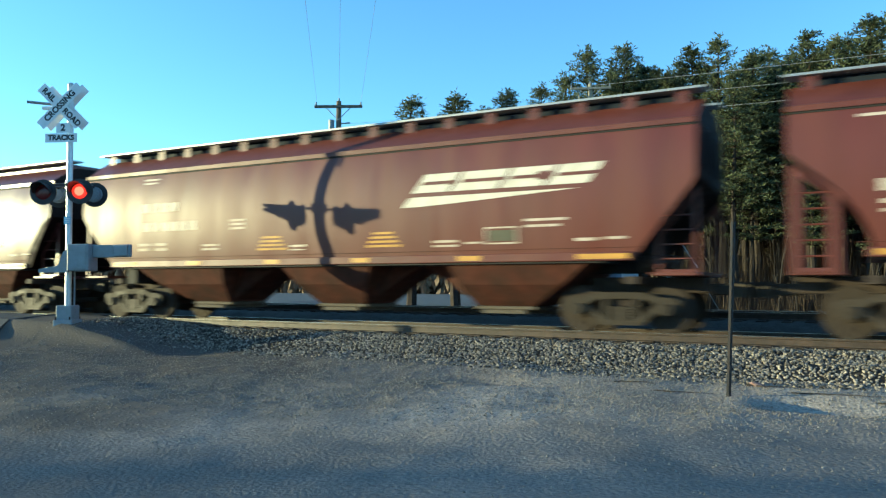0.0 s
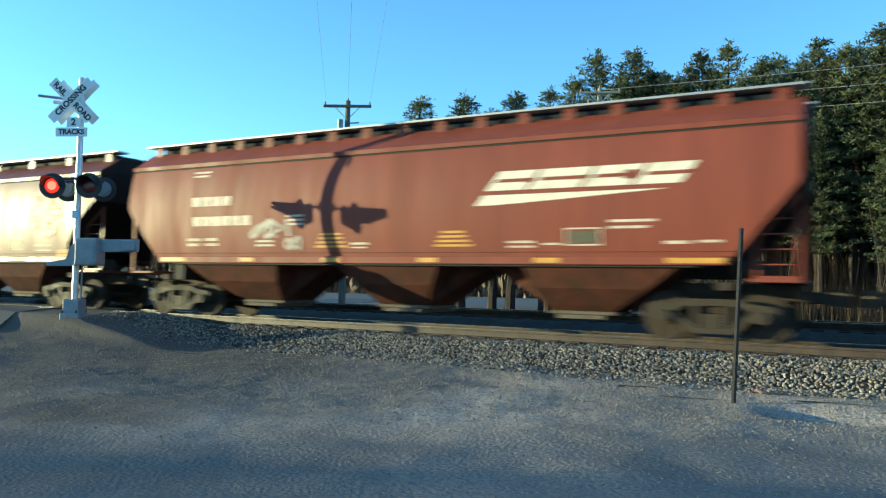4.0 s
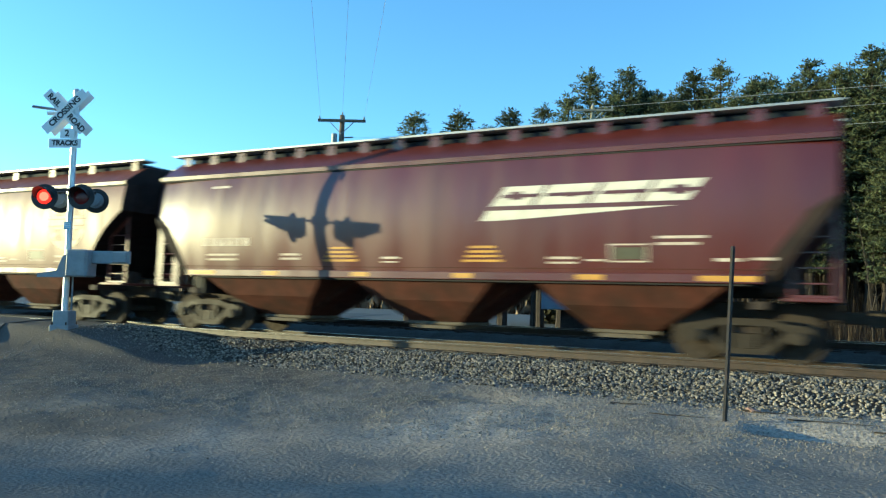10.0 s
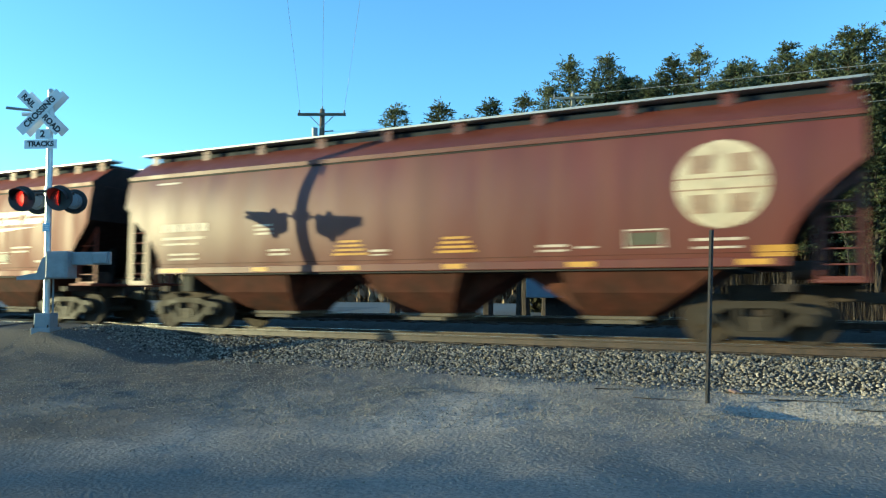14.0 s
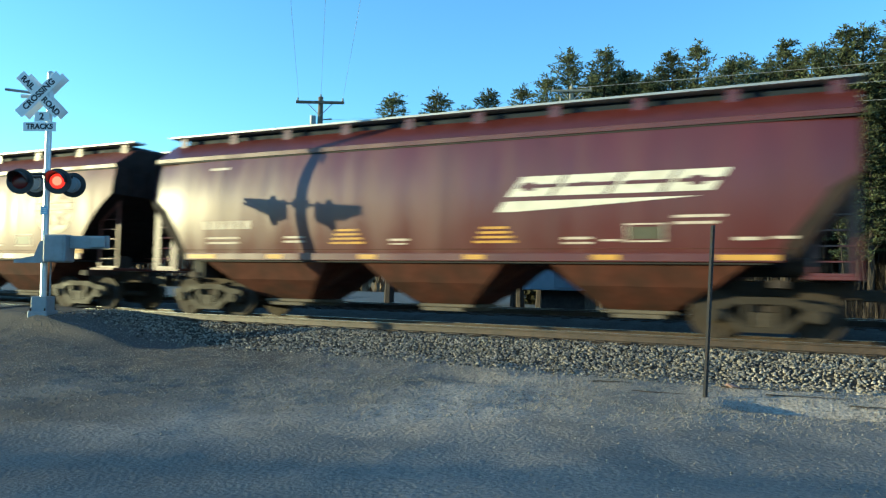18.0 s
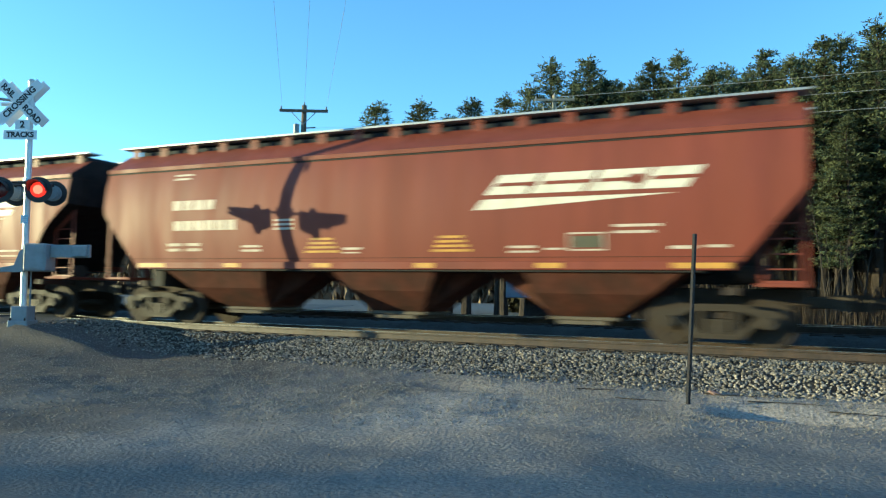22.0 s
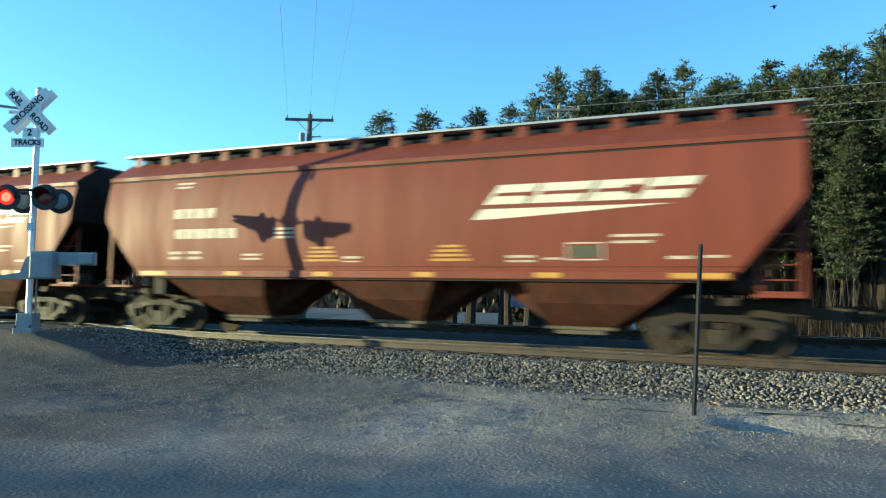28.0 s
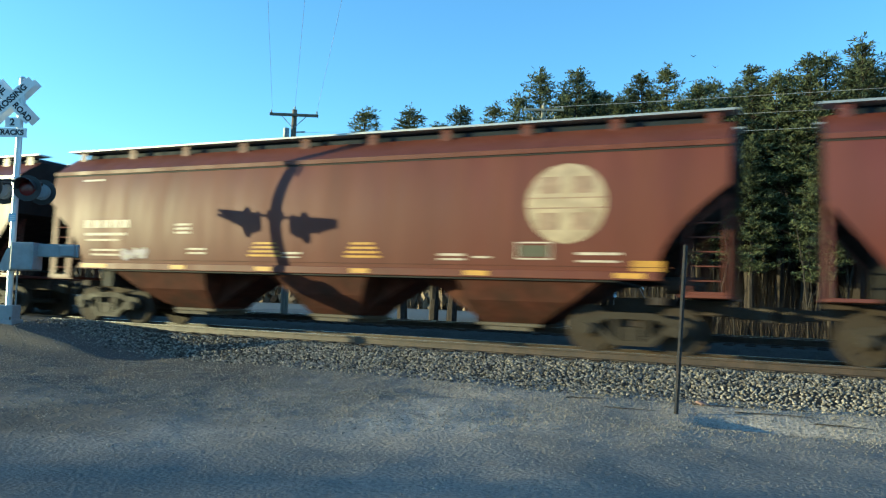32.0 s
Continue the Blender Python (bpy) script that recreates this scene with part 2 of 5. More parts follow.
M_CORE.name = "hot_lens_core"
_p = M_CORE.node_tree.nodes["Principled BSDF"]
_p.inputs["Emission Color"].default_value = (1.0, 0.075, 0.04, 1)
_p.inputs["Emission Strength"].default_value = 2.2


def ground_material():
    m = mat("gravel_lot", (0.374, 0.315, 0.256), 0.95, grain=0.4, scale=22, wear=0.7, wear_scale=0.45, dark=(0.140, 0.112, 0.084), bump=1.0)
    # the gravel thins out into brown trodden soil towards the road
    n, l = m.node_tree.nodes, m.node_tree.links
    p = n["Principled BSDF"]
    src = p.inputs["Base Color"].links[0].from_socket
    tc = n.new("ShaderNodeTexCoord")
    sx = n.new("ShaderNodeSeparateXYZ")
    l.new(tc.outputs["Object"], sx.inputs[0])
    ns = n.new("ShaderNodeTexNoise")
    ns.inputs["Scale"].default_value, ns.inputs["Detail"].default_value = 0.55, 5
    l.new(tc.outputs["Object"], ns.inputs[0])
    ad = n.new("ShaderNodeMath")
    ad.operation = "MULTIPLY_ADD"
    ad.inputs[1].default_value = 9.0
    l.new(ns.outputs[0], ad.inputs[0])
    l.new(sx.outputs[0], ad.inputs[2])
    r = n.new("ShaderNodeMapRange")
    r.inputs[1].default_value, r.inputs[2].default_value, r.inputs[3].default_value, r.inputs[4].default_value = 0.5, -5.5, 0.0, 0.95
    l.new(ad.outputs[0], r.inputs[0])
    mx = n.new("ShaderNodeMix")
    mx.data_type = "RGBA"
    l.new(r.outputs[0], mx.inputs[0])
    l.new(src, mx.inputs[6])
    mx.inputs[7].default_value = (0.092, 0.078, 0.065, 1)
    # the shade over the lot's front, painted as a darker tone with a soft edge
    dot = n.new("ShaderNodeVectorMath")
    dot.operation = "DOT_PRODUCT"
    l.new(tc.outputs["Object"], dot.inputs[0])
    dot.inputs[1].default_value = (0.60, -0.80, 0.0)
    wob = n.new("ShaderNodeMath")
    wob.operation = "MULTIPLY_ADD"
    wob.inputs[1].default_value = 2.2
    l.new(ns.outputs[0], wob.inputs[0])
    l.new(dot.outputs["Value"], wob.inputs[2])
    edge = n.new("ShaderNodeMapRange")
    edge.interpolation_type = "SMOOTHSTEP"
    edge.inputs[1].default_value, edge.inputs[2].default_value, edge.inputs[3].default_value, edge.inputs[4].default_value = 4.3, 6.6, 0.0, 0.58
    l.new(wob.outputs[0], edge.inputs[0])
    shade_mix = n.new("ShaderNodeMix")
    shade_mix.data_type = "RGBA"
    l.new(edge.outputs[0], shade_mix.inputs[0])
    l.new(mx.outputs[2], shade_mix.inputs[6])
    shade_mix.inputs[7].default_value = (0.120, 0.108, 0.096, 1)
    # beyond the tracks lies pale open land
    far = n.new("ShaderNodeMapRange")
    far.inputs[1].default_value, far.inputs[2].default_value = 9.0, 16.0
    l.new(sx.outputs[1], far.inputs[0])
    m2 = n.new("ShaderNodeMix")
    m2.data_type = "RGBA"
    l.new(far.outputs[0], m2.inputs[0])
    l.new(shade_mix.outputs[2], m2.inputs[6])
    m2.inputs[7].default_value = (0.13, 0.125, 0.115, 1)
    l.new(m2.outputs[2], p.inputs["Base Color"])
    return m


M_GROUND = ground_material()


# ---- mesh helpers ----
def link(name, mesh, material, parent=None, m=None, label=""):
    """One mesh object of its own material, under a thing or a part."""
    if not mesh.materials:
        mesh.materials.append(None)
    ob = new(name, mesh)
    ob.material_slots[0].link = "OBJECT"
    ob.material_slots[0].material = material
    if parent is not None:
        ob.parent = parent
    if m is not None:
        ob.matrix_basis = m
    if label:
        ob["label"] = label
    return ob


def mesh_of(bm, name="mesh", smooth=False):
    me = bpy.data.meshes.new(name)
    bmesh.ops.recalc_face_normals(bm, faces=bm.faces)
    bm.to_mesh(me)
    bm.free()
    if smooth:
        for p in me.polygons:
            p.use_smooth = True
    return me


def part(name, bm, material, parent, label="", m=None, smooth=False):
    return link(name, mesh_of(bm, name, smooth), material, parent, m, label)


def thing(name, label, category, m=None, group="", kind=""):
    ob = new(name)
    ob.empty_display_size = 0.3
    if m is not None:
        ob.matrix_basis = m
    return tagged(ob, label, category, group, kind)


def box(bm, x0, x1, y0, y1, z0, z1, bevel=0.0):
    vs = [bm.verts.new((x, y, z)) for x in (x0, x1) for y in (y0, y1) for z in (z0, z1)]
    fs = [bm.faces.new([vs[i] for i in q]) for q in ((0, 1, 3, 2), (4, 6, 7, 5), (0, 4, 5, 1), (2, 3, 7, 6), (0, 2, 6, 4), (1, 5, 7, 3))]
    if bevel:
        es = list({e for f in fs for e in f.edges})
        bmesh.ops.bevel(bm, geom=es, offset=bevel, segments=1, affect="EDGES")
    return bm


def boxed(*a, bevel=0.0):
    return box(bmesh.new(), *a, bevel=bevel)


def tube(bm, a, b, r0, r1=None, sides=8):
    """A tapered rod from a to b."""
    a, b = Vector(a), Vector(b)
    r1 = r0 if r1 is None else r1
    q = (b - a).to_track_quat("Z", "Y")
    rings = []
    for c, r in ((a, r0), (b, r1)):
        rings.append([bm.verts.new(c + q @ Vector((r * math.cos(2 * math.pi * k / sides), r * math.sin(2 * math.pi * k / sides), 0))) for k in range(sides)])
    for k in range(sides):
        bm.faces.new((rings[0][k], rings[0][(k + 1) % sides], rings[1][(k + 1) % sides], rings[1][k]))
    bm.faces.new(rings[0][::-1])
    bm.faces.new(rings[1])
    return bm


def prism(bm, outline, axis, lo, hi):
    """An outline (pairs) pushed along an axis from lo to hi. axis y: pairs are x, z; axis x: pairs are y, z."""
    def at(p, s):
        return (p[0], s, p[1]) if axis == "y" else (s, p[0], p[1]) if axis == "x" else (p[0], p[1], s)
    a = [bm.verts.new(at(p, lo)) for p in outline]
    b = [bm.verts.new(at(p, hi)) for p in outline]
    n = len(outline)
    bm.faces.new(a)
    bm.faces.new(b[::-1])
    for k in range(n):
        bm.faces.new((a[k], b[k], b[(k + 1) % n], a[(k + 1) % n]))
    return bm


def smooth01(v):
    v = min(1.0, max(0.0, v))
    return v * v * (3 - 2 * v)


# ---- ground ----
ROAD_X0, ROAD_X1 = -25.5, -17.6


def ground_z(x, y):
    """Height of the lot, the road's bank and the land beyond the tracks."""
    if y < 0:
        lot = -0.56 - 0.026 * max(0.0, min(9.0, -y - 3.0))
        run = 4.5 + 12.0 * max(0.0, min(3.5, -y - 4.3))
        w = smooth01((-12.5 - x) / run) if x > -26 - 20 else 1.0
        z = lot + (0.04 - lot) * w
        z += 0.07 * noise.noise((x * 0.30, y * 0.45, 1.7)) + 0.036 * noise.noise((x * 0.8, y * 1.2, 4.2)) + 0.014 * noise.noise((x * 2.3, y * 2.6, 9.2)) + 0.010 * noise.noise((x * 4.6, y * 5.2, 2.2))
        z -= 0.20 * smooth01((x + 1.55) / 0.95) * smooth01((4.5 - x) / 4.0) * math.exp(-((y + 4.85) / 0.55) ** 2) + 0.06 * math.exp(-((x + 5.2) / 0.9) ** 2 - ((y + 4.6) / 0.35) ** 2)
        if -6 < y:
            z = z if y < -1.5 else z - 0.25 * smooth01((y + 1.5) / 1.5)
        return z
    z = -0.75 if y < 7 else -0.75 + 0.60 * smooth01((y - 7) / 4)
    z += 0.15 * smooth01((y - 22) / 12)
    if x < -12:
        z += (0.0 - z - 0.35) * smooth01((-12 - x) / 5) if y > 7 else 0
    return z + 0.05 * noise.noise((x * 0.2, y * 0.2, 0.3))


def spaced(stops):
    out = []
    for lo, hi, step in stops:
        n = max(1, round((hi - lo) / step))
        out += [lo + (hi - lo) * k / n for k in range(n)]
    return out + [stops[-1][1]]


def grid_mesh(name, xs, ys, height):
    verts = [(x, y, height(x, y)) for y in ys for x in xs]
    w = len(xs)
    faces = [(j * w + i, j * w + i + 1, (j + 1) * w + i + 1, (j + 1) * w + i) for j in range(len(ys) - 1) for i in range(w - 1)]
    me = bpy.data.meshes.new(name)
    me.from_pydata(verts, [], faces)
    for p in me.polygons:
        p.use_smooth = True
    return me


def build_ground():
    xs = spaced([(-3000, -300, 450), (-300, -60, 20), (-60, -26, 2), (-26, -12, 0.28), (-12, 3, 0.115), (3, 8, 0.25), (8, 40, 2), (40, 300, 26), (300, 3000, 450)])
    ys = spaced([(-3000, -300, 450), (-300, -40, 26), (-40, -17, 1.5), (-17, -11.4, 0.25), (-11.4, -3.2, 0.10), (-3.2, -1, 0.22), (-1, 20, 0.9), (20, 60, 3), (60, 300, 40), (300, 3000, 450)])
    tagged(link("ground", grid_mesh("ground", xs, ys, ground_z), M_GROUND), "grey gravel lot with faint ruts beside the tracks", "ground", kind="structure")


build_ground()


def bed_z(x, y):
    """Ballast under both tracks: flat between the rails, sloping to the lot."""
    c = abs(y) if y < 2.1 else abs(y - 4.6)
    top = -0.20 - 0.03 * smooth01((c - 1.2) / 0.6)
    if y < -1.55:
        top -= (-1.55 - y) * 0.265
    top += 0.31 * smooth01((y - 1.6) / 1.5)
    if y > 6.2:
        top -= (y - 6.2) * 0.5
    return top + 0.02 * noise.noise((x * 2.0, y * 2.0, 7.0))


def build_bed():
    xs = spaced([(-420, -40, 10), (-40, 8, 0.35), (8, 160, 8)])
    ys = spaced([(-3.3, 8.4, 0.22)])
    bed = tagged(link("ballast_bed", grid_mesh("ballast_bed", xs, ys, bed_z), M_BED), "dirty grey ballast bed under two tracks", "ballast", kind="structure")
    # the stones of the shoulder that lie next to the lot, one by one
    rng = random.Random(31)
    forms = []
    for k in range(8):
        bm = bmesh.new()
        bmesh.ops.create_icosphere(bm, subdivisions=1, radius=0.027)
        for v in bm.verts:
            v.co *= 0.72 + 0.5 * rng.random()
            v.co.z *= 0.75
        forms.append(mesh_of(bm, "stone"))
    for k in range(300):
        x, y = -1.3 + 2.2 * ((k % 30) + rng.random()) / 30, -3.0 + 0.8 * ((k // 30) + rng.random()) / 10
        s = rng.uniform(0.7, 1.35)
        z = max(bed_z(x, y), ground_z(x, y)) + 0.010
        link("stone", forms[k % 8], M_STONE, bed, pose(x, y, z, rng.uniform(-30, 30), rng.uniform(-30, 30), rng.uniform(0, 360)) @ Matrix.Diagonal((s, s, s, 1)))


build_bed()


def stones(name, count, area, height, size, material, label, category, seed, squash=0.7, thin=None, coarse=False):
    """Loose angular stones strewn over an area, as one mesh."""
    rng = random.Random(seed)
    base = []
    for k in range(6):
        bm = bmesh.new()
        if coarse:
            bmesh.ops.create_cone(bm, segments=4, radius1=1.0, radius2=0.45, depth=1.3)
        else:
            bmesh.ops.create_icosphere(bm, subdivisions=1, radius=1.0)
        for v in bm.verts:
            v.co *= 0.72 + 0.5 * rng.random()
            v.co.z *= squash
        bm.verts.ensure_lookup_table()
        base.append(([v.co.copy() for v in bm.verts], [[v.index for v in f.verts] for f in bm.faces]))
        bm.free()
    verts, faces = [], []
    x0, x1, y0, y1 = area
    for _ in range(count):
        x, y = rng.uniform(x0, x1), rng.uniform(y0, y1)
        if thin and rng.random() > thin(x, y):
            continue
        co, fs = base[rng.randrange(6)]
        s = size * rng.uniform(0.55, 1.35)
        q = Euler((rng.uniform(-0.6, 0.6), rng.uniform(-0.6, 0.6), rng.uniform(0, 6.3))).to_matrix()
        z = height(x, y) + s * 0.25
        o = len(verts)
        verts += [(q @ c * s + Vector((x, y, z)))[:] for c in co]
        faces += [[o + i for i in f] for f in fs]
    me = bpy.data.meshes.new(name)
    me.from_pydata(verts, [], faces)
    return tagged(link(name, me, material), label, category, kind="stuff")


stones("ballast_stones", 52000, (-26, 7, -3.55, -0.95), lambda x, y: max(bed_z(x, y), ground_z(x, y)), 0.029, M_STONE,
       "pale grey crushed ballast stones on the shoulder of the track", "ballast", 3, thin=lambda x, y: (1.0 if x > -11.2 else 0.35 if x > -17 else 0.0) * (1.0 if y > -3.05 + 0.3 * noise.noise((x * 0.7, 0, 0)) else 0.22) * (0.0 if -1.3 < x < 0.9 and -3.0 < y < -2.2 else 1.0))
stones("lot_pebbles", 150000, (-17, 5, -10.5, -3.0), ground_z, 0.0122, M_PEBBLE, "small pale pebbles strewn over the gravel lot", "gravel", 5,
       squash=0.6, coarse=True, thin=lambda x, y: (0.45 + 0.55 * smooth01((x + 12) / 6)) * (0.06 + 0.94 * smooth01((y + 8.6 - 0.3 * (x + 4)) / 2.5)) * (0.35 + 0.65 * smooth01(0.5 + 1.3 * noise.noise((x * 0.5, y * 0.5, 2.0)))))


# ---- track ----
RAIL = [(-0.075, -0.172), (0.075, -0.172), (0.075, -0.158), (0.012, -0.145), (0.012, -0.045), (0.036, -0.036), (0.036, -0.002), (0.028, 0.0), (-0.028, 0.0), (-0.036, -0.002), (-0.036, -0.036), (-0.012, -0.045), (-0.012, -0.145), (-0.075, -0.158)]


def build_track(name, yc, label):
    tr = thing(name, label, "railway track", pose(0, yc, 0.31 if yc else 0.0), kind="structure")
    for s in (-1, 1):
        bm = prism(bmesh.new(), [(s * 0.755 + p[0], p[1]) for p in RAIL], "x", -420, 160)
        part("rail", bm, M_RAIL, tr, "rust-brown steel rail with a bright worn head")
        part("rail_head", boxed(-420, 160, s * 0.755 - 0.027, s * 0.755 + 0.027, 0.0005, 0.004), M_RAILTOP, tr, "polished running surface")
    tie = mesh_of(boxed(-0.115, 0.115, -1.3, 1.3, -0.345, -0.172, bevel=0.012), "tie")
    plate = mesh_of(boxed(-0.09, 0.09, -0.17, 0.17, -0.172, -0.150, bevel=0.004), "tie_plate")
    rng = random.Random(11)
    near = range(-60, 12) if yc == 0 else range(-30, 8)
    for k in near:
        t = link("tie", tie, M_TIE, tr, pose(k * 0.52 + rng.uniform(-0.03, 0.03), rng.uniform(-0.04, 0.04), 0, 0, 0, rng.uniform(-1.2, 1.2)))
        for s in (-1, 1):
            link("tie_plate", plate, M_UNDER, t, pose(0, s * 0.755, 0))
    bm = bmesh.new()
    for k in list(range(-300, near.start)) + list(range(near.stop, 120)):
        box(bm, k * 0.52 - 0.115, k * 0.52 + 0.115, -1.3, 1.3, -0.345, -0.172)
    ob = part("tie_rows", bm, M_TIE, tr)
    ob["kind"] = "stuff"
    return tr


build_track("track_near", 0.0, "straight mainline track with rusty rails on wooden ties")
build_track("track_far", 4.6, "second parallel track beyond the train, in its shade")


# ---- the covered hopper cars ----
def rolled(t):
    """How far the train has rolled: it slows a little as it passes."""
    return 18.80 * t - 0.009 * t * t


EAVE_Z, SILL_Z = 3.93, 1.42
HALVES = {"short": 8.125, "long": 8.45, "round": 8.71}      # half the body's length, by kind of car
TRUCKS = {"short": 6.60, "long": 6.92, "round": 6.92}


def side_y(z):
    """Half width of the bulging side at a height."""
    u = (z - 2.72) / 1.3
    return 1.62 - (0.19 if u > 0 else 0.14) * abs(u) ** 2.0


def body_end(z, kind):
    """How far the side reaches along the car at a height: cut back below."""
    top = 3.15 if kind == "round" else 2.85
    if z >= top:
        return HALVES[kind]
    u = (top - z) / (top - SILL_Z)
    if kind == "round":
        return HALVES[kind] - 1.28 * math.sin(u * math.pi / 2) ** 0.9
    return HALVES[kind] - (1.18 if kind == "long" else 1.02) * u


NX = 110


def panel_wave(x):
    """The slight quilting of the side sheets between their hidden stiffeners."""
    return 0.0022 * math.sin(6.0 * x) + 0.0012 * math.sin(3.37 * x + 1.0)


def draw_in(x, kind):
    """Bends the short cars' sides in at their ends to glint in camera view."""
    return 0.085 * max(0.0, (abs(x) - HALVES[kind] + 2.3) / 2.3) ** 2 if kind == "short" else 0.0


def make_body(kind):
    """The bulging steel shell: sides, end walls and slope sheets; the roof is a mesh of its own."""
    bm = bmesh.new()
    zs = [SILL_Z + (EAVE_Z - SILL_Z) * k / 20 for k in range(21)]
    for s in (-1, 1):
        cols = []
        for z in zs:
            e = body_end(z, kind)
            xs = [-e + 2 * e * k / NX for k in range(NX + 1)]
            cols.append([bm.verts.new((x, s * (side_y(z) + panel_wave(x) - draw_in(x, kind)), z)) for x in xs])
        for r in range(20):
            for k in range(NX):
                bm.faces.new((cols[r][k], cols[r][k + 1], cols[r + 1][k + 1], cols[r + 1][k]))
    me = mesh_of(bm, "body_" + kind)
    for p in me.polygons:
        p.use_smooth = abs(p.normal.y) > 0.5
    return me


def make_end(kind):
    """An end wall and its slope sheet, which runs in towards the outer bay."""
    bm = bmesh.new()
    zs = [SILL_Z + (EAVE_Z - SILL_Z) * k / 20 for k in range(21)]
    top = [r for r in range(21) if zs[r] >= (3.15 if kind == "round" else 2.85)][0]
    cols = [[bm.verts.new((body_end(z, kind) - 0.004, s * (side_y(z) - 0.012), z)) for z in zs] for s in (-1, 1)]
    for r in range(top, 20):
        bm.faces.new((cols[0][r], cols[1][r], cols[1][r + 1], cols[0][r + 1]))
    foot = [bm.verts.new((HALVES[kind] - 2.6, y, SILL_Z)) for y in (-1.42, 1.42)]
    bm.faces.new((cols[0][top], cols[1][top], foot[1], foot[0]))
    for j in (0, 1):
        for r in range(top):
            bm.faces.new((cols[j][r], cols[j][r + 1], foot[j]))
    ye = side_y(EAVE_Z)
    # sheet over the roof's end, so the painted end shade covers it too
    bm.faces.new([bm.verts.new((HALVES[kind] + 0.004, y, z)) for y, z in ((-ye - 0.05, EAVE_Z - 0.02), (ye + 0.05, EAVE_Z - 0.02), (ye + 0.05, EAVE_Z + 0.08), (0.84, 4.47), (0.5, 4.495), (-0.5, 4.495), (-0.84, 4.47), (-ye - 0.05, EAVE_Z + 0.08))])
    return mesh_of(bm, "end_wall_" + kind)


def make_roof(half):
    """Eave rail, sloping roof sheets and the flat crown."""
    bm = bmesh.new()
    ye = side_y(EAVE_Z)
    prism(bm, [(-ye - 0.05, EAVE_Z - 0.02), (-ye - 0.055, EAVE_Z + 0.075), (-ye + 0.01, EAVE_Z + 0.10), (-0.84, 4.475), (-0.5, 4.50), (0.5, 4.50), (0.84, 4.475),
               (ye - 0.01, EAVE_Z + 0.10), (ye + 0.055, EAVE_Z + 0.075), (ye + 0.05, EAVE_Z - 0.02)], "x", -half, half)
    return mesh_of(bm, "roof")


def make_bay(left, right, wing_l, wing_r):
    """A hopper bay under the sill: a steep box that narrows to the outlet, with the slope sheets set back behind it."""
    bm = bmesh.new()
    top = SILL_Z - 0.03
    rings = []
    for u, hy in ((0.0, 1.44), (0.50, 1.17), (0.87, 0.82), (1.0, 0.68)):
        rings.append((top + (0.48 - top) * u, left + (-0.66 - left) * u ** 1.15, right + (0.66 - right) * u ** 1.15, hy))
    for ring in (rings, [(top + 0.002, wing_l, wing_r, 0.60), (0.50, -0.63, 0.63, 0.60)]):
        loops = [[bm.verts.new(p) for p in ((x0, -hy, z), (x1, -hy, z), (x1, hy, z), (x0, hy, z))] for z, x0, x1, hy in ring]
        for a, b in zip(loops, loops[1:]):
            for k in range(4):
                bm.faces.new((a[k], a[(k + 1) % 4], b[(k + 1) % 4], b[k]))
        bm.faces.new(loops[0])
        bm.faces.new(loops[-1][::-1])
    return mesh_of(bm, "hopper_bay")


def holed(outline, holes, lo, hi):
    """A plate of some outline in x and z with openings through it, from y = lo to hi."""
    bm = bmesh.new()
    edges = []
    for loop in [outline] + holes:
        vs = [bm.verts.new((x, lo, z)) for x, z in loop]
        edges += [bm.edges.new((vs[k - 1], vs[k])) for k in range(len(vs))]
    bmesh.ops.triangle_fill(bm, edges=edges, use_beauty=True, normal=(0, 1, 0))
    r = bmesh.ops.extrude_face_region(bm, geom=bm.faces[:])
    bmesh.ops.translate(bm, vec=(0, hi - lo, 0), verts=[v for v in r["geom"] if isinstance(v, bmesh.types.BMVert)])
    return bm


def make_ladder(z1, z0, stile=0.17):
    """Two wide stiles under the slope of the body's end, tied above and below."""
    def top(x):
        return z1 + (z1 - z0) * (x + 0.02) / 0.76
    outline = [(-0.78, 1.15), (-0.02, 1.15), (-0.02, top(-0.02)), (-0.78, top(-0.78))]
    a, b = -0.78 + stile, -0.02 - stile
    hole = [(a, 1.22), (b, 1.22), (b, top(b) - 0.09), (a, top(a) - 0.09)]
    return mesh_of(holed(outline, [hole], -0.015, 0.015), "ladder")


def make_side_frame():
    """A cast truck side frame: bearing ends, a window for the springs and two side windows."""
    outline = [(-1.12, 0.44), (-1.13, 0.62), (-1.00, 0.68), (-0.72, 0.70), (-0.42, 0.79), (0.42, 0.79), (0.72, 0.70), (1.00, 0.68), (1.13, 0.62), (1.12, 0.44),
               (1.02, 0.36), (0.92, 0.34), (0.78, 0.36), (0.66, 0.40), (0.40, 0.15), (-0.40, 0.15), (-0.66, 0.40), (-0.78, 0.36), (-0.92, 0.34), (-1.02, 0.36)]
    holes = [[(-0.25, 0.25), (0.25, 0.25), (0.25, 0.66), (-0.25, 0.66)],
             [(-0.36, 0.30), (-0.36, 0.66), (-0.44, 0.66), (-0.66, 0.56)], [(0.36, 0.30), (0.66, 0.56), (0.44, 0.66), (0.36, 0.66)]]
    return mesh_of(holed(outline, holes, -0.07, 0.07), "side_frame")


def make_springs():
    """A nest of coil springs as one ribbed block."""
    edge = []
    for k in range(11):
        edge.append((0.22 if k % 2 else 0.18, 0.252 + 0.026 * k))
    return mesh_of(prism(bmesh.new(), [(-w, z) for w, z in edge] + [(w, z) for w, z in edge[::-1]], "y", -0.085, 0.085), "springs")


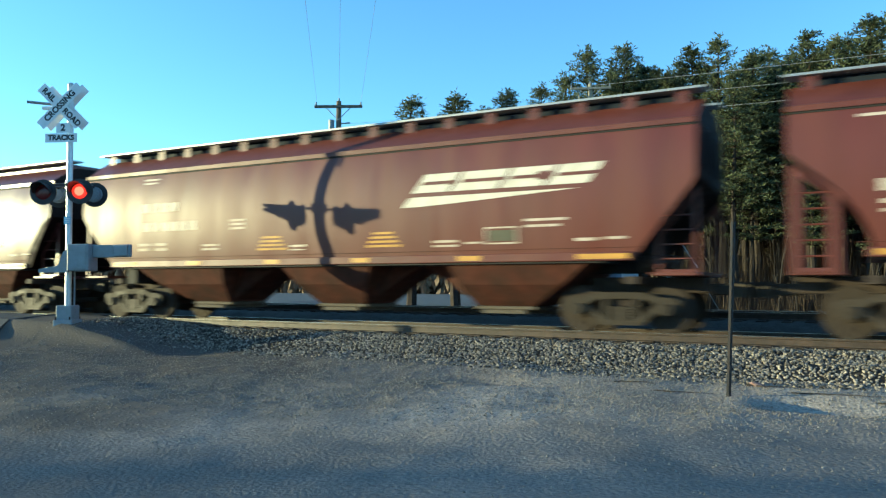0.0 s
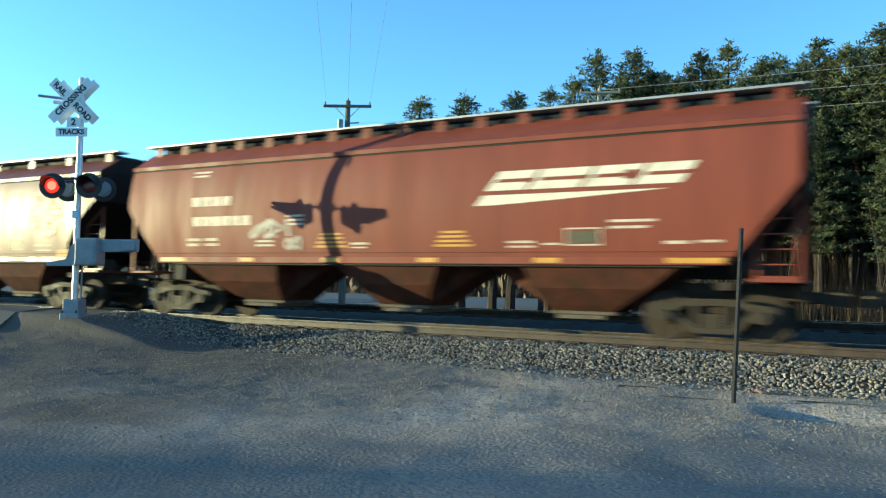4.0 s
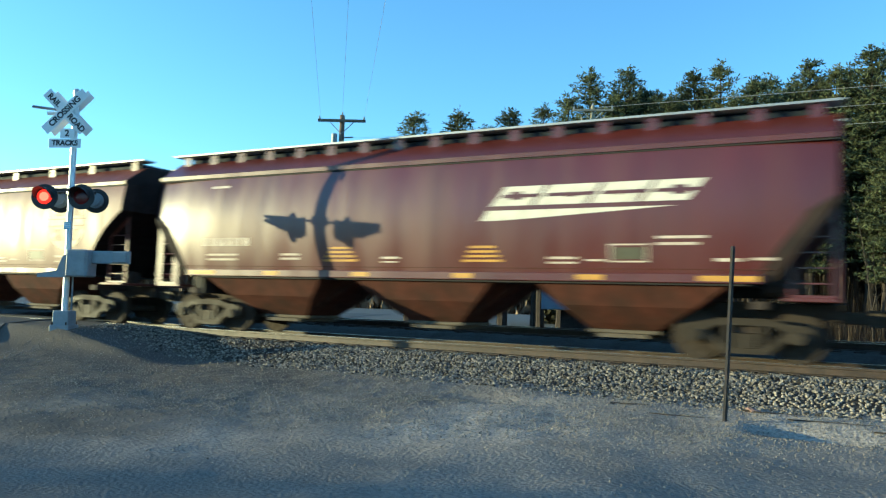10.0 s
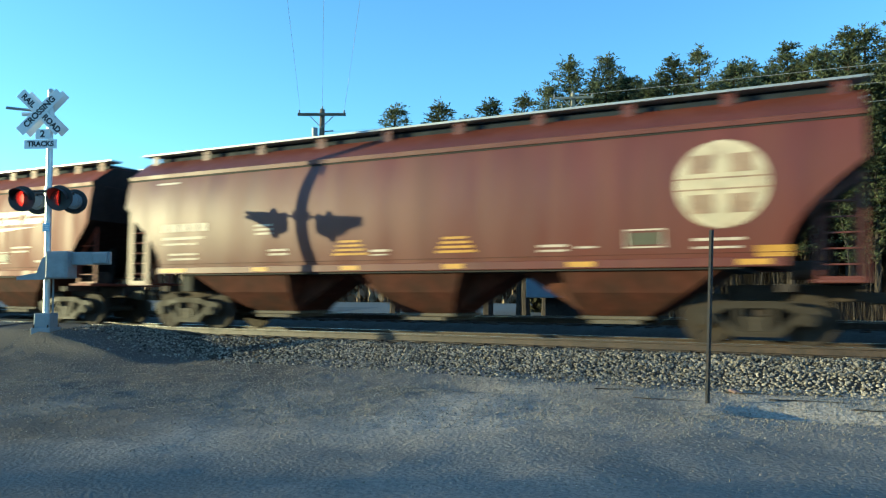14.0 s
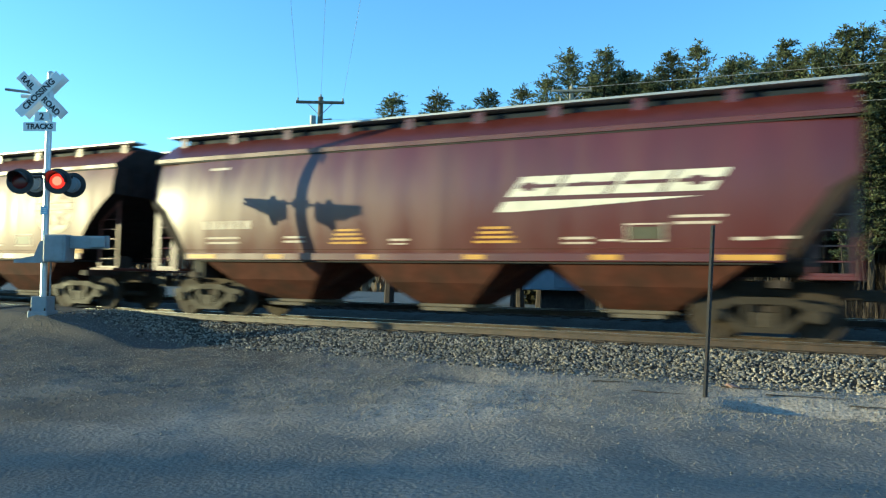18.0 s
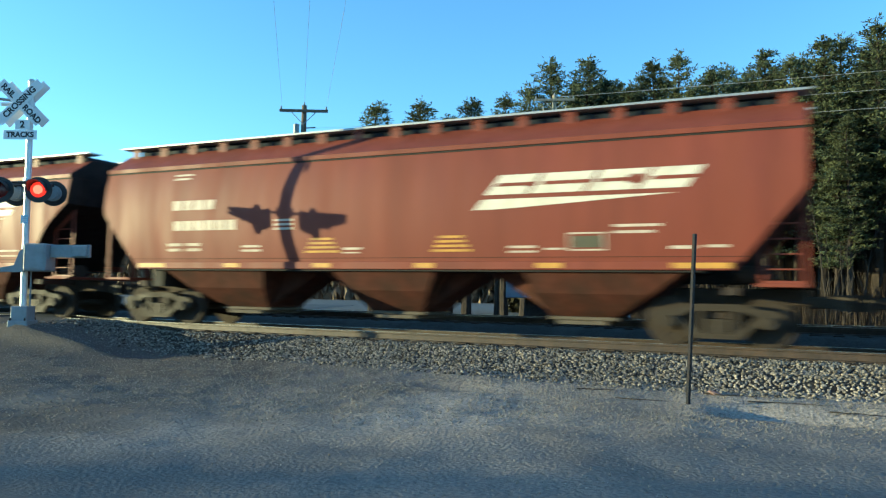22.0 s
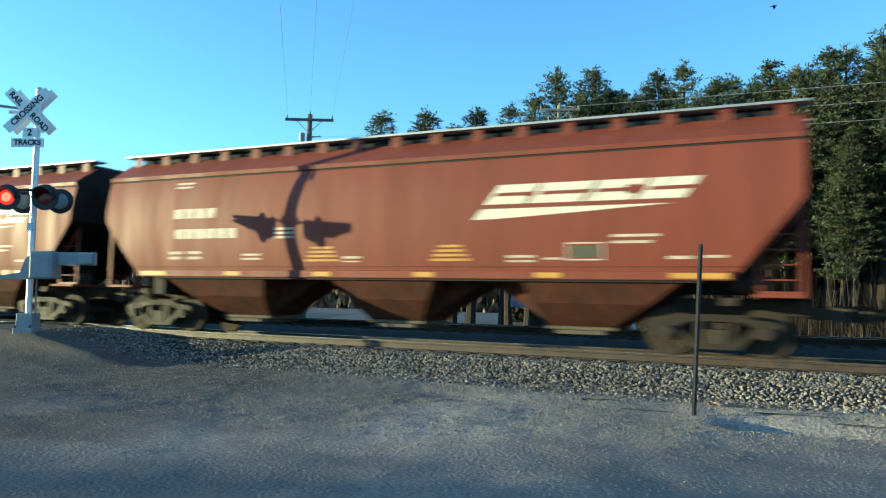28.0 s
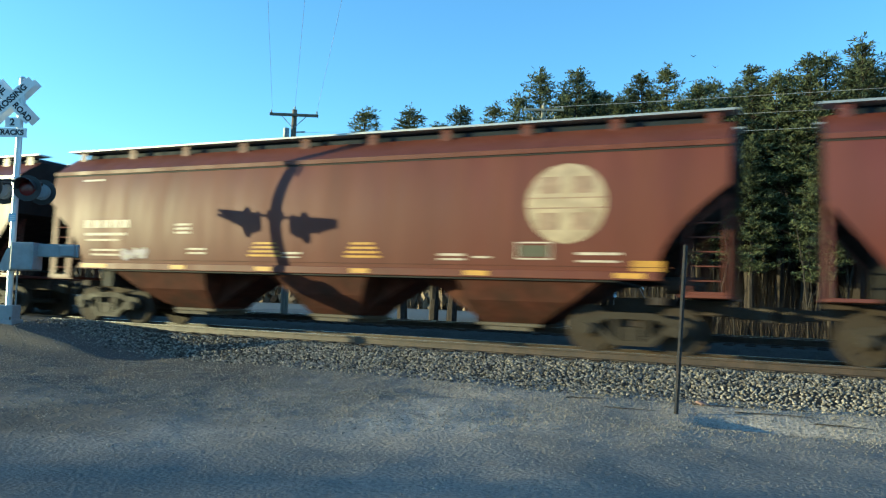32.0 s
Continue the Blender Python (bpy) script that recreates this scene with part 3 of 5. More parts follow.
def make_wheelset():
    bm = bmesh.new()
    tube(bm, (0, -1.0, 0), (0, 1.0, 0), 0.08, sides=10)
    for s in (-1, 1):
        tube(bm, (0, s * 0.70, 0), (0, s * 0.82, 0), 0.455, sides=28)
        tube(bm, (0, s * 0.66, 0), (0, s * 0.70, 0), 0.482, sides=28)
        tube(bm, (0, s * 0.82, 0), (0, s * 0.86, 0), 0.17, sides=12)
        for k in range(4):
            a = k * math.pi / 2
            box(bm, 0.27 * math.cos(a) - 0.03, 0.27 * math.cos(a) + 0.03, s * 0.818, s * 0.828, 0.27 * math.sin(a) - 0.03, 0.27 * math.sin(a) + 0.03)
    return mesh_of(bm, "wheelset")


def make_coupler():
    bm = bmesh.new()
    box(bm, 0.0, 0.42, -0.11, 0.11, 0.74, 0.96, bevel=0.02)
    prism(bm, [(0.40, -0.20), (0.72, -0.26), (0.78, -0.10), (0.66, -0.02), (0.70, 0.12), (0.55, 0.22), (0.40, 0.18)], "z", 0.70, 1.0)
    return mesh_of(bm, "coupler")


BODY = {k: make_body(k) for k in HALVES}
ENDS = {k: make_end(k) for k in HALVES}
END_POST = mesh_of(boxed(-0.005, 0.035, -0.03, 0.03, 3.16, EAVE_Z - 0.03), "end_post")
ROOF = {k: make_roof(h) for k, h in HALVES.items()}
GAPS = {"short": (1.72, 2.70), "long": (1.30, 3.25), "round": (1.22, 3.36)}      # near faces of the bays: where the middle one ends and the outer ones begin
BAY_MID = {k: make_bay(-g[0], g[0], -2.12, 2.12) for k, g in GAPS.items()}
BAY_END = {k: make_bay(g[1] - 4.30, 2.10, -2.12, 2.06) for k, g in GAPS.items()}
LADDER = {"short": make_ladder(2.78, 1.82), "long": make_ladder(2.78, 1.88), "round": make_ladder(3.04, 2.46)}
LADDER_THIN = {"short": make_ladder(2.78, 1.82, 0.065), "long": make_ladder(2.78, 1.88, 0.065), "round": make_ladder(3.04, 2.46, 0.065)}
CORNER_POST = mesh_of(boxed(-0.11, -0.02, -0.03, 0.03, 1.17, 2.84, bevel=0.008), "corner_post")
RUNG = mesh_of(tube(bmesh.new(), (-0.23, 0, 0), (0.23, 0, 0), 0.018, sides=5), "rung")
FRAME, SPRINGS, WHEELS, COUPLER = make_side_frame(), make_springs(), make_wheelset(), make_coupler()
SILL = {k: mesh_of(boxed(-h + 1.2, h - 1.2, -0.045, 0.045, SILL_Z - 0.03, SILL_Z + 0.14, bevel=0.012), "sill") for k, h in HALVES.items()}
BOARD = {k: mesh_of(boxed(-h - 0.08, h + 0.08, -0.22, 0.22, 4.655, 4.70), "running_board") for k, h in HALVES.items()}
COAMING = {k: mesh_of(boxed(-h + 0.3, h - 0.3, -0.74, 0.74, 4.42, 4.64, bevel=0.04), "hatch_cover") for k, h in HALVES.items()}
# dark strip along the side, painted as the shade below the eave
EAVE_SHADE = {k: mesh_of(boxed(-h + 0.01, h - 0.01, -0.006, 0.006, EAVE_Z - 0.060, EAVE_Z - 0.022), "eave_seam") for k, h in HALVES.items()}
LOWER = {k: mesh_of(boxed(-h + 1.0, h - 1.0, -0.004, 0.004, 1.633, 1.645), "lower_seam") for k, h in HALVES.items()}
TAB = mesh_of(prism(bmesh.new(), [(-0.12, 4.37), (0.12, 4.37), (0.095, 4.655), (-0.095, 4.655)], "y", -0.012, 0.012), "bracket")
# underside sheet painted black for shade; its rim draws the sill's shadow line
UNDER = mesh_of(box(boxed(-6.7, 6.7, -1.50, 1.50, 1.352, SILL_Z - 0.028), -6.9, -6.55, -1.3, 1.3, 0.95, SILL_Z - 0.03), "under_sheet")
GATE = mesh_of(box(boxed(-0.72, 0.72, -0.70, 0.70, 0.40, 0.475, bevel=0.015), -0.50, 0.50, -0.78, 0.78, 0.32, 0.395), "outlet_gate")
REFLECT = mesh_of(boxed(-0.23, 0.23, -0.003, 0.003, -0.05, 0.05), "reflector")
PLATFORM = mesh_of(boxed(-0.42, 0.42, -1.45, 1.45, 1.10, 1.17, bevel=0.01), "end_platform")
STUB = mesh_of(box(boxed(-1.7, 0.7, -0.28, 0.28, 0.78, 1.09, bevel=0.02), -0.7, -0.45, -1.35, 1.35, 0.95, 1.09), "stub_sill")
CAP = mesh_of(tube(bmesh.new(), (0, -0.07, 0), (0, 0.07, 0), 0.115, 0.115, sides=12), "bearing_cap")
# plate added to hide the bright sky behind the car's end
END_BLIND = mesh_of(prism(bmesh.new(), [(-2.4, 1.17), (-0.85, 1.17), (-0.85, 2.28), (-2.4, 1.49)], "y", -0.02, 0.02), "end_web")
BOLSTER = mesh_of(boxed(-0.2, 0.2, -1.0, 1.0, 0.50, 0.76, bevel=0.03), "bolster")
WHEEL_RING = mesh_of(tube(tube(bmesh.new(), (-0.03, 0, 0), (0.03, 0, 0), 0.28, sides=16), (-0.2, 0, 0), (0, 0, 0), 0.03, sides=6), "brake_wheel")
CYL = mesh_of(tube(bmesh.new(), (-0.35, 0, 0), (0.35, 0, 0), 0.17, sides=12), "brake_cylinder")


PAINTS = {"b": M_BROWN, "m": M_MAROON, "r": M_RED, "d": M_DULL, "s": M_SILVER}
NOUNS = {"b": "brown", "m": "glossy maroon", "r": "faded red", "d": "dull brown", "s": "grey"}


def strip(bm, z0, z1, left, right, n=6, proud=0.006):
    """A patch on the near side between two edges given as functions of height."""
    rows = []
    for k in range(n + 1):
        z = z0 + (z1 - z0) * k / n
        a, b = left(z), right(z)
        m = max(1, int((b - a) / 0.8))
        rows.append([bm.verts.new((a + (b - a) * j / m, -side_y(z) - proud, z)) for j in range(m + 1)])
    for r0, r1 in zip(rows, rows[1:]):
        m = min(len(r0), len(r1))
        if len(r0) == len(r1):
            for j in range(m - 1):
                bm.faces.new((r0[j], r0[j + 1], r1[j + 1], r1[j]))
        else:
            bm.faces.new((r0[0], r0[-1], r1[-1], r1[0]))
    return bm


def bar(bm, x, z, w, h, slant=0.0, proud=0.006):
    return strip(bm, z, z + h, lambda q: x + slant * (q - z), lambda q: x + w + slant * (q - z), n=max(1, int(h / 0.25)), proud=proud)


def wordmark(car, x0, z0, base):
    """A slanting emblem of four plain blocks over a long wedge."""
    s, h = 0.80, 0.40
    x = x0 + 0.24
    z = z0 + 0.28
    for k, w in enumerate((0.86, 1.05, 0.92, 0.86)):
        bm = bmesh.new()
        bar(bm, x, z, w, h, s)
        part("emblem_block", bm, M_CREAM, car, "cream slanted block of a painted emblem")
        part("emblem_notch", bar(bmesh.new(), x + s * 0.165 + w * 0.10, z + 0.165, w * 0.90, 0.07, s, proud=0.009), base, car)
        x += w + 0.085
    bm = bmesh.new()
    strip(bm, z0 - 0.02, z0 + 0.19, lambda q: x0 + 0.9 * (q - z0 + 0.02), lambda q: x0 + 0.40 + 3.60 * max(0.0, (q - z0 + 0.02) / 0.21) ** 0.9, n=10)
    part("emblem_wedge", bm, M_CREAM, car, "long cream wedge under the emblem")


def roundel(car, x0, paint_of, z0=2.87, r=0.80):
    """A cream disc with four dark squares, as plain shapes."""
    bm = bmesh.new()

    def half(q):
        return math.sqrt(max(0.0004, r * r - (q - z0) ** 2))
    strip(bm, z0 - r * 0.999, z0 + r * 0.999, lambda q: x0 - half(q), lambda q: x0 + half(q), n=24)
    part("roundel", bm, paint_of, car, "round cream emblem with a plain cross")
    for sx in (-1, 1):
        for sz in (-1, 1):
            bm = bmesh.new()
            cx, cz = x0 + sx * 0.34, z0 + sz * 0.36
            strip(bm, cz - 0.17, cz + 0.17, lambda q: cx - 0.20, lambda q: cx + 0.20, n=3, proud=0.010)
            part("roundel_square", bm, M_MIDTONE, car)
    for sz in (-1, 1):
        bm = strip(bmesh.new(), z0 + sz * 0.10 - 0.015, z0 + sz * 0.10 + 0.015, lambda q: x0 - 0.8, lambda q: x0 + 0.8, n=1, proud=0.010)
        part("roundel_bar", bm, M_MIDTONE, car)


def ribbon(bm, pts, width, proud):
    """A sprayed line of some width along points (x, z) of the near side."""
    rows = []
    n = len(pts)
    for k, (x, z) in enumerate(pts):
        a, b = pts[max(0, k - 1)], pts[min(n - 1, k + 1)]
        dx, dz = b[0] - a[0], b[1] - a[1]
        ln = math.hypot(dx, dz) or 1.0
        nx, nz = -dz / ln * width / 2, dx / ln * width / 2
        rows.append([bm.verts.new((x + q * nx, -side_y(z + q * nz) - proud, z + q * nz)) for q in (-1, 1)])
    for a, b in zip(rows, rows[1:]):
        bm.faces.new((a[0], a[1], b[1], b[0]))
    return bm


ANCHORS = ((0.0, 0.0), (0.5, 0.0), (1.0, 0.0), (0.0, 0.5), (0.55, 0.5), (1.0, 0.5), (0.1, 1.0), (0.55, 1.0), (1.0, 1.0))


def scrawl(car, x0, x1, z0, z1, paints, seed, bold=1.0):
    """Spray paint of no readable letters: crowded, leaning strokes, over a smoky edge and with thin bright lines where it is filled in."""
    rng = random.Random(seed)
    fill, line = paints
    x, h = x0, z1 - z0
    wide = (0.36 if fill else 0.15) * h
    proud = 0.010
    while x < x1 - 0.1 * h:
        w = min(rng.uniform(0.55, 0.95) * h * bold, max(0.3 * h, x1 - x))
        lean, top = rng.uniform(-0.10, 0.28), rng.uniform(0.80, 1.0) * h - wide * 0.5
        low = wide * 0.5 + rng.uniform(0, 0.08) * h

        def at(k):
            u, v = ANCHORS[k]
            return (x + w * u + lean * h * (v - 0.3), z0 + low + (top - low) * v)
        seq = [rng.choice((0, 1, 2)), rng.choice((6, 7, 8)), rng.choice((3, 4, 5)), rng.choice((0, 2)), rng.choice((6, 8))]
        for a, b in list(zip(seq, seq[1:]))[:rng.choice((3, 4, 4))]:
            p, q = at(a), at(b)
            if math.hypot(p[0] - q[0], p[1] - q[1]) < 0.1 * h:
                continue
            bend = rng.uniform(-0.12, 0.12) * h
            pts = [(p[0] + (q[0] - p[0]) * k / 6 + bend * math.sin(math.pi * k / 6), p[1] + (q[1] - p[1]) * k / 6) for k in range(7)]
            proud = 0.010 + (proud - 0.010 + 0.0007) % 0.009
            if fill and fill is M_ROSE:
                part("spray_shade", ribbon(bmesh.new(), pts, wide * 1.5, proud - 0.004), M_SMOKE, car, "dark sprayed edge")
            part("spray_fill" if fill else "spray_stroke", ribbon(bmesh.new(), pts, wide * rng.uniform(0.8, 1.2), proud), fill or line, car, "broad sprayed stroke")
        if fill:
            for _ in range(2):
                za = z0 + h * rng.uniform(0.12, 0.85)
                xa = x + w * rng.uniform(-0.1, 0.4)
                pts = [(xa + w * 0.12 * k, za + 0.05 * h * math.sin(k * 1.3 + x)) for k in range(6)]
                part("spray_line", ribbon(bmesh.new(), pts, 0.05 * h + 0.012, 0.021), line, car, "thin bright sprayed line")
        x += w * (0.80 if fill else 1.05)


def stencils(car, kind, seed):
    rng = random.Random(seed)

    def marks(name, rows, material):
        if name in ("owner_stencil", "number_stencil", "striped_placard"):
            for row in rows:
                part(name.replace("striped_placard", "placard_stripe"), bar(bmesh.new(), *row), material, car)
            return
        bm = bmesh.new()
        for x, z, w, h in rows:
            bar(bm, x, z, w, h)
        part(name, bm, material, car)
    if kind == "long":
        marks("owner_stencil", [(-5.98 + 0.345 * k, 2.84, 0.28, 0.24) for k in range(4)], M_STENCIL)
        marks("number_stencil", [(-5.94 + 0.335 * k, 2.33, 0.285, 0.24) for k in range(6)], M_STENCIL)
        marks("weight_stencil", [(-6.15, 1.95, 0.45, 0.07), (-5.55, 1.95, 0.45, 0.07), (-6.15, 1.82, 0.40, 0.07), (-5.55, 1.82, 0.45, 0.07)], M_STENCIL)
        marks("upper_stencil", [(-6.05, 3.72, 0.57, 0.05), (-6.05, 3.62, 0.52, 0.05)], M_STENCIL)
    elif kind == "short":
        marks("number_stencil", [(-6.34 + 0.27 * k, 2.14, 0.17, 0.20) for k in range(6)], M_STENCIL)
        marks("weight_stencil", [(-6.2, 1.90, 1.0, 0.05), (-6.2, 1.78, 1.0, 0.05)], M_STENCIL)
        marks("upper_stencil", [(-6.2, 3.62, 0.6, 0.06)], M_STENCIL)
    else:
        marks("owner_stencil", [(-7.34 + 0.33 * k, 2.46, 0.27, 0.20) for k in range(5)], M_STENCIL)
        marks("number_stencil", [(-7.30, 2.26, 1.45, 0.07), (-7.30, 2.12, 1.2, 0.05)], M_STENCIL)
        marks("weight_stencil", [(-7.1, 1.86, 1.0, 0.05), (-7.1, 1.74, 1.0, 0.05)], M_STENCIL)
        marks("upper_stencil", [(-7.6, 3.72, 0.75, 0.05)], M_STENCIL)
    if kind != "short":
        marks("inspection_stencil", [((-4.2 if kind == "round" else -2.8), q, 0.5, 0.05) for q in (2.30, 2.40, 2.50)], M_STENCIL)
    for x in {"round": (-1.95, 0.70), "long": (-1.95, 1.27), "short": (-2.5, 1.1)}[kind]:
        marks("striped_placard", [(x + 0.06 * k, 1.76 + 0.095 * k, 0.92 - 0.12 * k, 0.05) for k in range(4)], M_YELLOW)
    marks("small_stencil", [(-3.80, 1.80, 0.55, 0.05), (-3.80, 1.90, 0.55, 0.05)], M_STENCIL)
    marks("load_stencil", [(-0.92, 1.82, 0.46, 0.05), (-0.92, 1.74, 0.40, 0.03)], M_STENCIL)
    marks("service_stencil", [(3.0, 1.82, 0.58, 0.05), (3.0, 1.73, 0.58, 0.04), (3.76, 1.78, 0.4, 0.04)], M_STENCIL)
    x = 4.72 if kind == "round" else 4.24
    marks("data_frame", [(x, 1.76, 0.72, 0.03), (x, 2.08, 0.72, 0.03), (x, 1.79, 0.03, 0.29), (x + 0.69, 1.79, 0.03, 0.29)], M_STENCIL)
    marks("data_placard", [(x + 0.07, 1.82, 0.58, 0.22)], M_GREEN)
    if kind == "round":
        marks("end_stencil", [(5.95, 1.86, 0.85, 0.05), (5.95, 1.72, 0.8, 0.04)], M_STENCIL)
        marks("yellow_patch", [(7.0, 1.56, 0.56, 0.20)], M_YELLOW)
    else:
        marks("lower_stencil", [(5.12, 2.20, 0.88, 0.05), (5.12, 2.08, 0.75, 0.05)], M_STENCIL)
        marks("end_stencil", [(6.16, 1.78, 0.45, 0.06), (6.78, 1.80, 0.38, 0.05)], M_STENCIL)


SPOKES = []                          # every wheelset, with its car's place in the train


def hopper_car(n, shape, mark, colour, tabs, graffiti, mark_x):
    """One three-bay covered hopper. mark: w slanted emblem, o roundel."""
    p = PAINTS[colour]
    half = HALVES[shape]
    label = NOUNS[colour] + " covered hopper car with " + ("a slanted cream emblem" if mark == "w" else "a round cream emblem") + (" and graffiti" if graffiti else "")
    car = thing("hopper_car", label, "railway car", group="hopper cars of the train")
    link("body", BODY[shape], p, car, label="bulging painted steel side")
    link("roof", ROOF[shape], p, car)
    link("hatch_cover", COAMING[shape], M_HATCH_SHADE if tabs != "none" else p, car, label="long roof hatch darkened for shade under the walkway" if tabs != "none" else "long painted roof hatch")
    for s in (-1, 1):
        link("lower_seam", LOWER[shape], M_BAY, car, pose(0, s * (side_y(1.64) + 0.003), 0))
        link("eave_seam", EAVE_SHADE[shape], M_SHADE, car, pose(0, s * (side_y(EAVE_Z - 0.05) + 0.004), 0), "thin dark strip painted as shade under the eave")
    count = {"many": 17, "few": 10, "none": 0}[tabs]
    for s in (-1, 1):
        link("running_board", BOARD[shape], M_GALV, car, pose(0, s * 0.80, 0), "galvanised roof walkway")
        link("sill", SILL[shape], p, car, pose(0, s * (side_y(SILL_Z) + 0.03), 0))
    for k in range(count):
        link("bracket", TAB, p, car, pose(-half + 0.35 + (2 * half - 0.7) * k / (count - 1), -0.93, 0))
    for x, w in ((-half + 1.75, 1.9), (-4.1, 1.0), (-1.5, 1.0), (1.1, 1.0), (3.85, 1.15), (half - 1.75, 1.2 if shape == "round" else 2.2)):
        link("reflector", REFLECT, M_YELLOW, car, pose(x, -side_y(SILL_Z) - 0.078, SILL_Z + 0.055) @ Matrix.Diagonal((w, 1, 1, 1)), "yellow reflective strip")
    link("under_sheet", UNDER, M_SHADE, car)
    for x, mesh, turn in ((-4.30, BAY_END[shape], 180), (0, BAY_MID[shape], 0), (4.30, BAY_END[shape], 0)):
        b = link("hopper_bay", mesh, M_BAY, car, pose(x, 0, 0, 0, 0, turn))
        link("outlet_gate", GATE, M_GATE, b, label="dusty outlet gate")
    for s in (-1, 1):
        turn = pose(0, 0, 0, 0, 0, 0 if s > 0 else 180)
        wall = link("end_wall", ENDS[shape], M_END_SHADE, car, turn, "ribbed end wall painted dark for its shade")
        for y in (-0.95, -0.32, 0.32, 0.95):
            link("end_post", END_POST, M_END_SHADE, wall, pose(half, y, 0))
        link("end_platform", PLATFORM, p, car, turn @ pose(half - 0.42, 0, 0))
        if shape != "round":
            link("end_web", END_BLIND, M_SHADE, car, turn @ pose(half, 0, 0), "added dark plate closing the view under the slope sheet")
        link("stub_sill", STUB, M_UNDER, car, turn @ pose(half - 0.70, 0, 0))
        link("coupler", COUPLER, M_TRUCK, car, turn @ pose(half - 0.02, 0, 0), "rusty knuckle coupler")
        for y in (-1, 1):
            if shape == "long" and s < 0 < y:
                link("corner_post", CORNER_POST, p, car, turn @ pose(half, 1.42, 0))
                continue
            lad = link("ladder", (LADDER if y > 0 else LADDER_THIN)[shape], p, car, turn @ pose(half, y * (1.46 if y > 0 else 1.26), 0), "wide-stiled end ladder" if y > 0 else "")
            if y == -s:
                for k in range(5 if shape == "round" else 4):
                    link("rung", RUNG, p, lad, pose(-0.40, -0.02, 1.42 + 0.27 * k))
        truck = new("truck")
        truck.parent, truck.matrix_basis = car, pose(s * TRUCKS[shape], 0, 0)
        link("bolster", BOLSTER, M_UNDER, truck)
        for y in (-1, 1):
            link("side_frame", FRAME, M_TRUCK, truck, pose(0, y * 1.03, 0), "dusty cast steel side frame")
            link("spring_nest", SPRINGS, M_TRUCK, truck, pose(0, y * 1.03, 0))
            for x in (-0.864, 0.864):
                link("bearing_cap", CAP, M_TRUCK, truck, pose(x, y * 1.10, 0.457))
        for x in (-0.864, 0.864):
            SPOKES.append((link("wheelset", WHEELS, M_WHEEL, truck, pose(x, 0, 0.457)), x, n))
    link("brake_wheel", WHEEL_RING, M_UNDER, car, pose(-half - 0.10, 0.45, 2.2))
    link("brake_cylinder", CYL, M_UNDER, car, pose(half - 0.9, -0.5, 1.35))
    stencils(car, shape, n)
    if mark == "w":
        wordmark(car, mark_x, 2.40 if n == 18 else 2.62, p)
    else:
        roundel(car, mark_x, M_TAN if colour == "d" else M_RING)
    for k, (x0, x1, z0, z1, mats, bold) in enumerate(graffiti):
        scrawl(car, x0, x1, z0, z1, mats, n * 10 + k, bold)
    return car


# fill (or none) and outline of the spray paint
TL, MN, SP, LI, RO, PB, WS = (M_TEAL, M_MINT), (M_MINT, M_WHITE), (None, M_SPRAY), (M_LILAC, M_SPRAY), (M_ROSE, M_LILAC), (M_SPRAY, M_STENCIL), (None, M_CHALK)
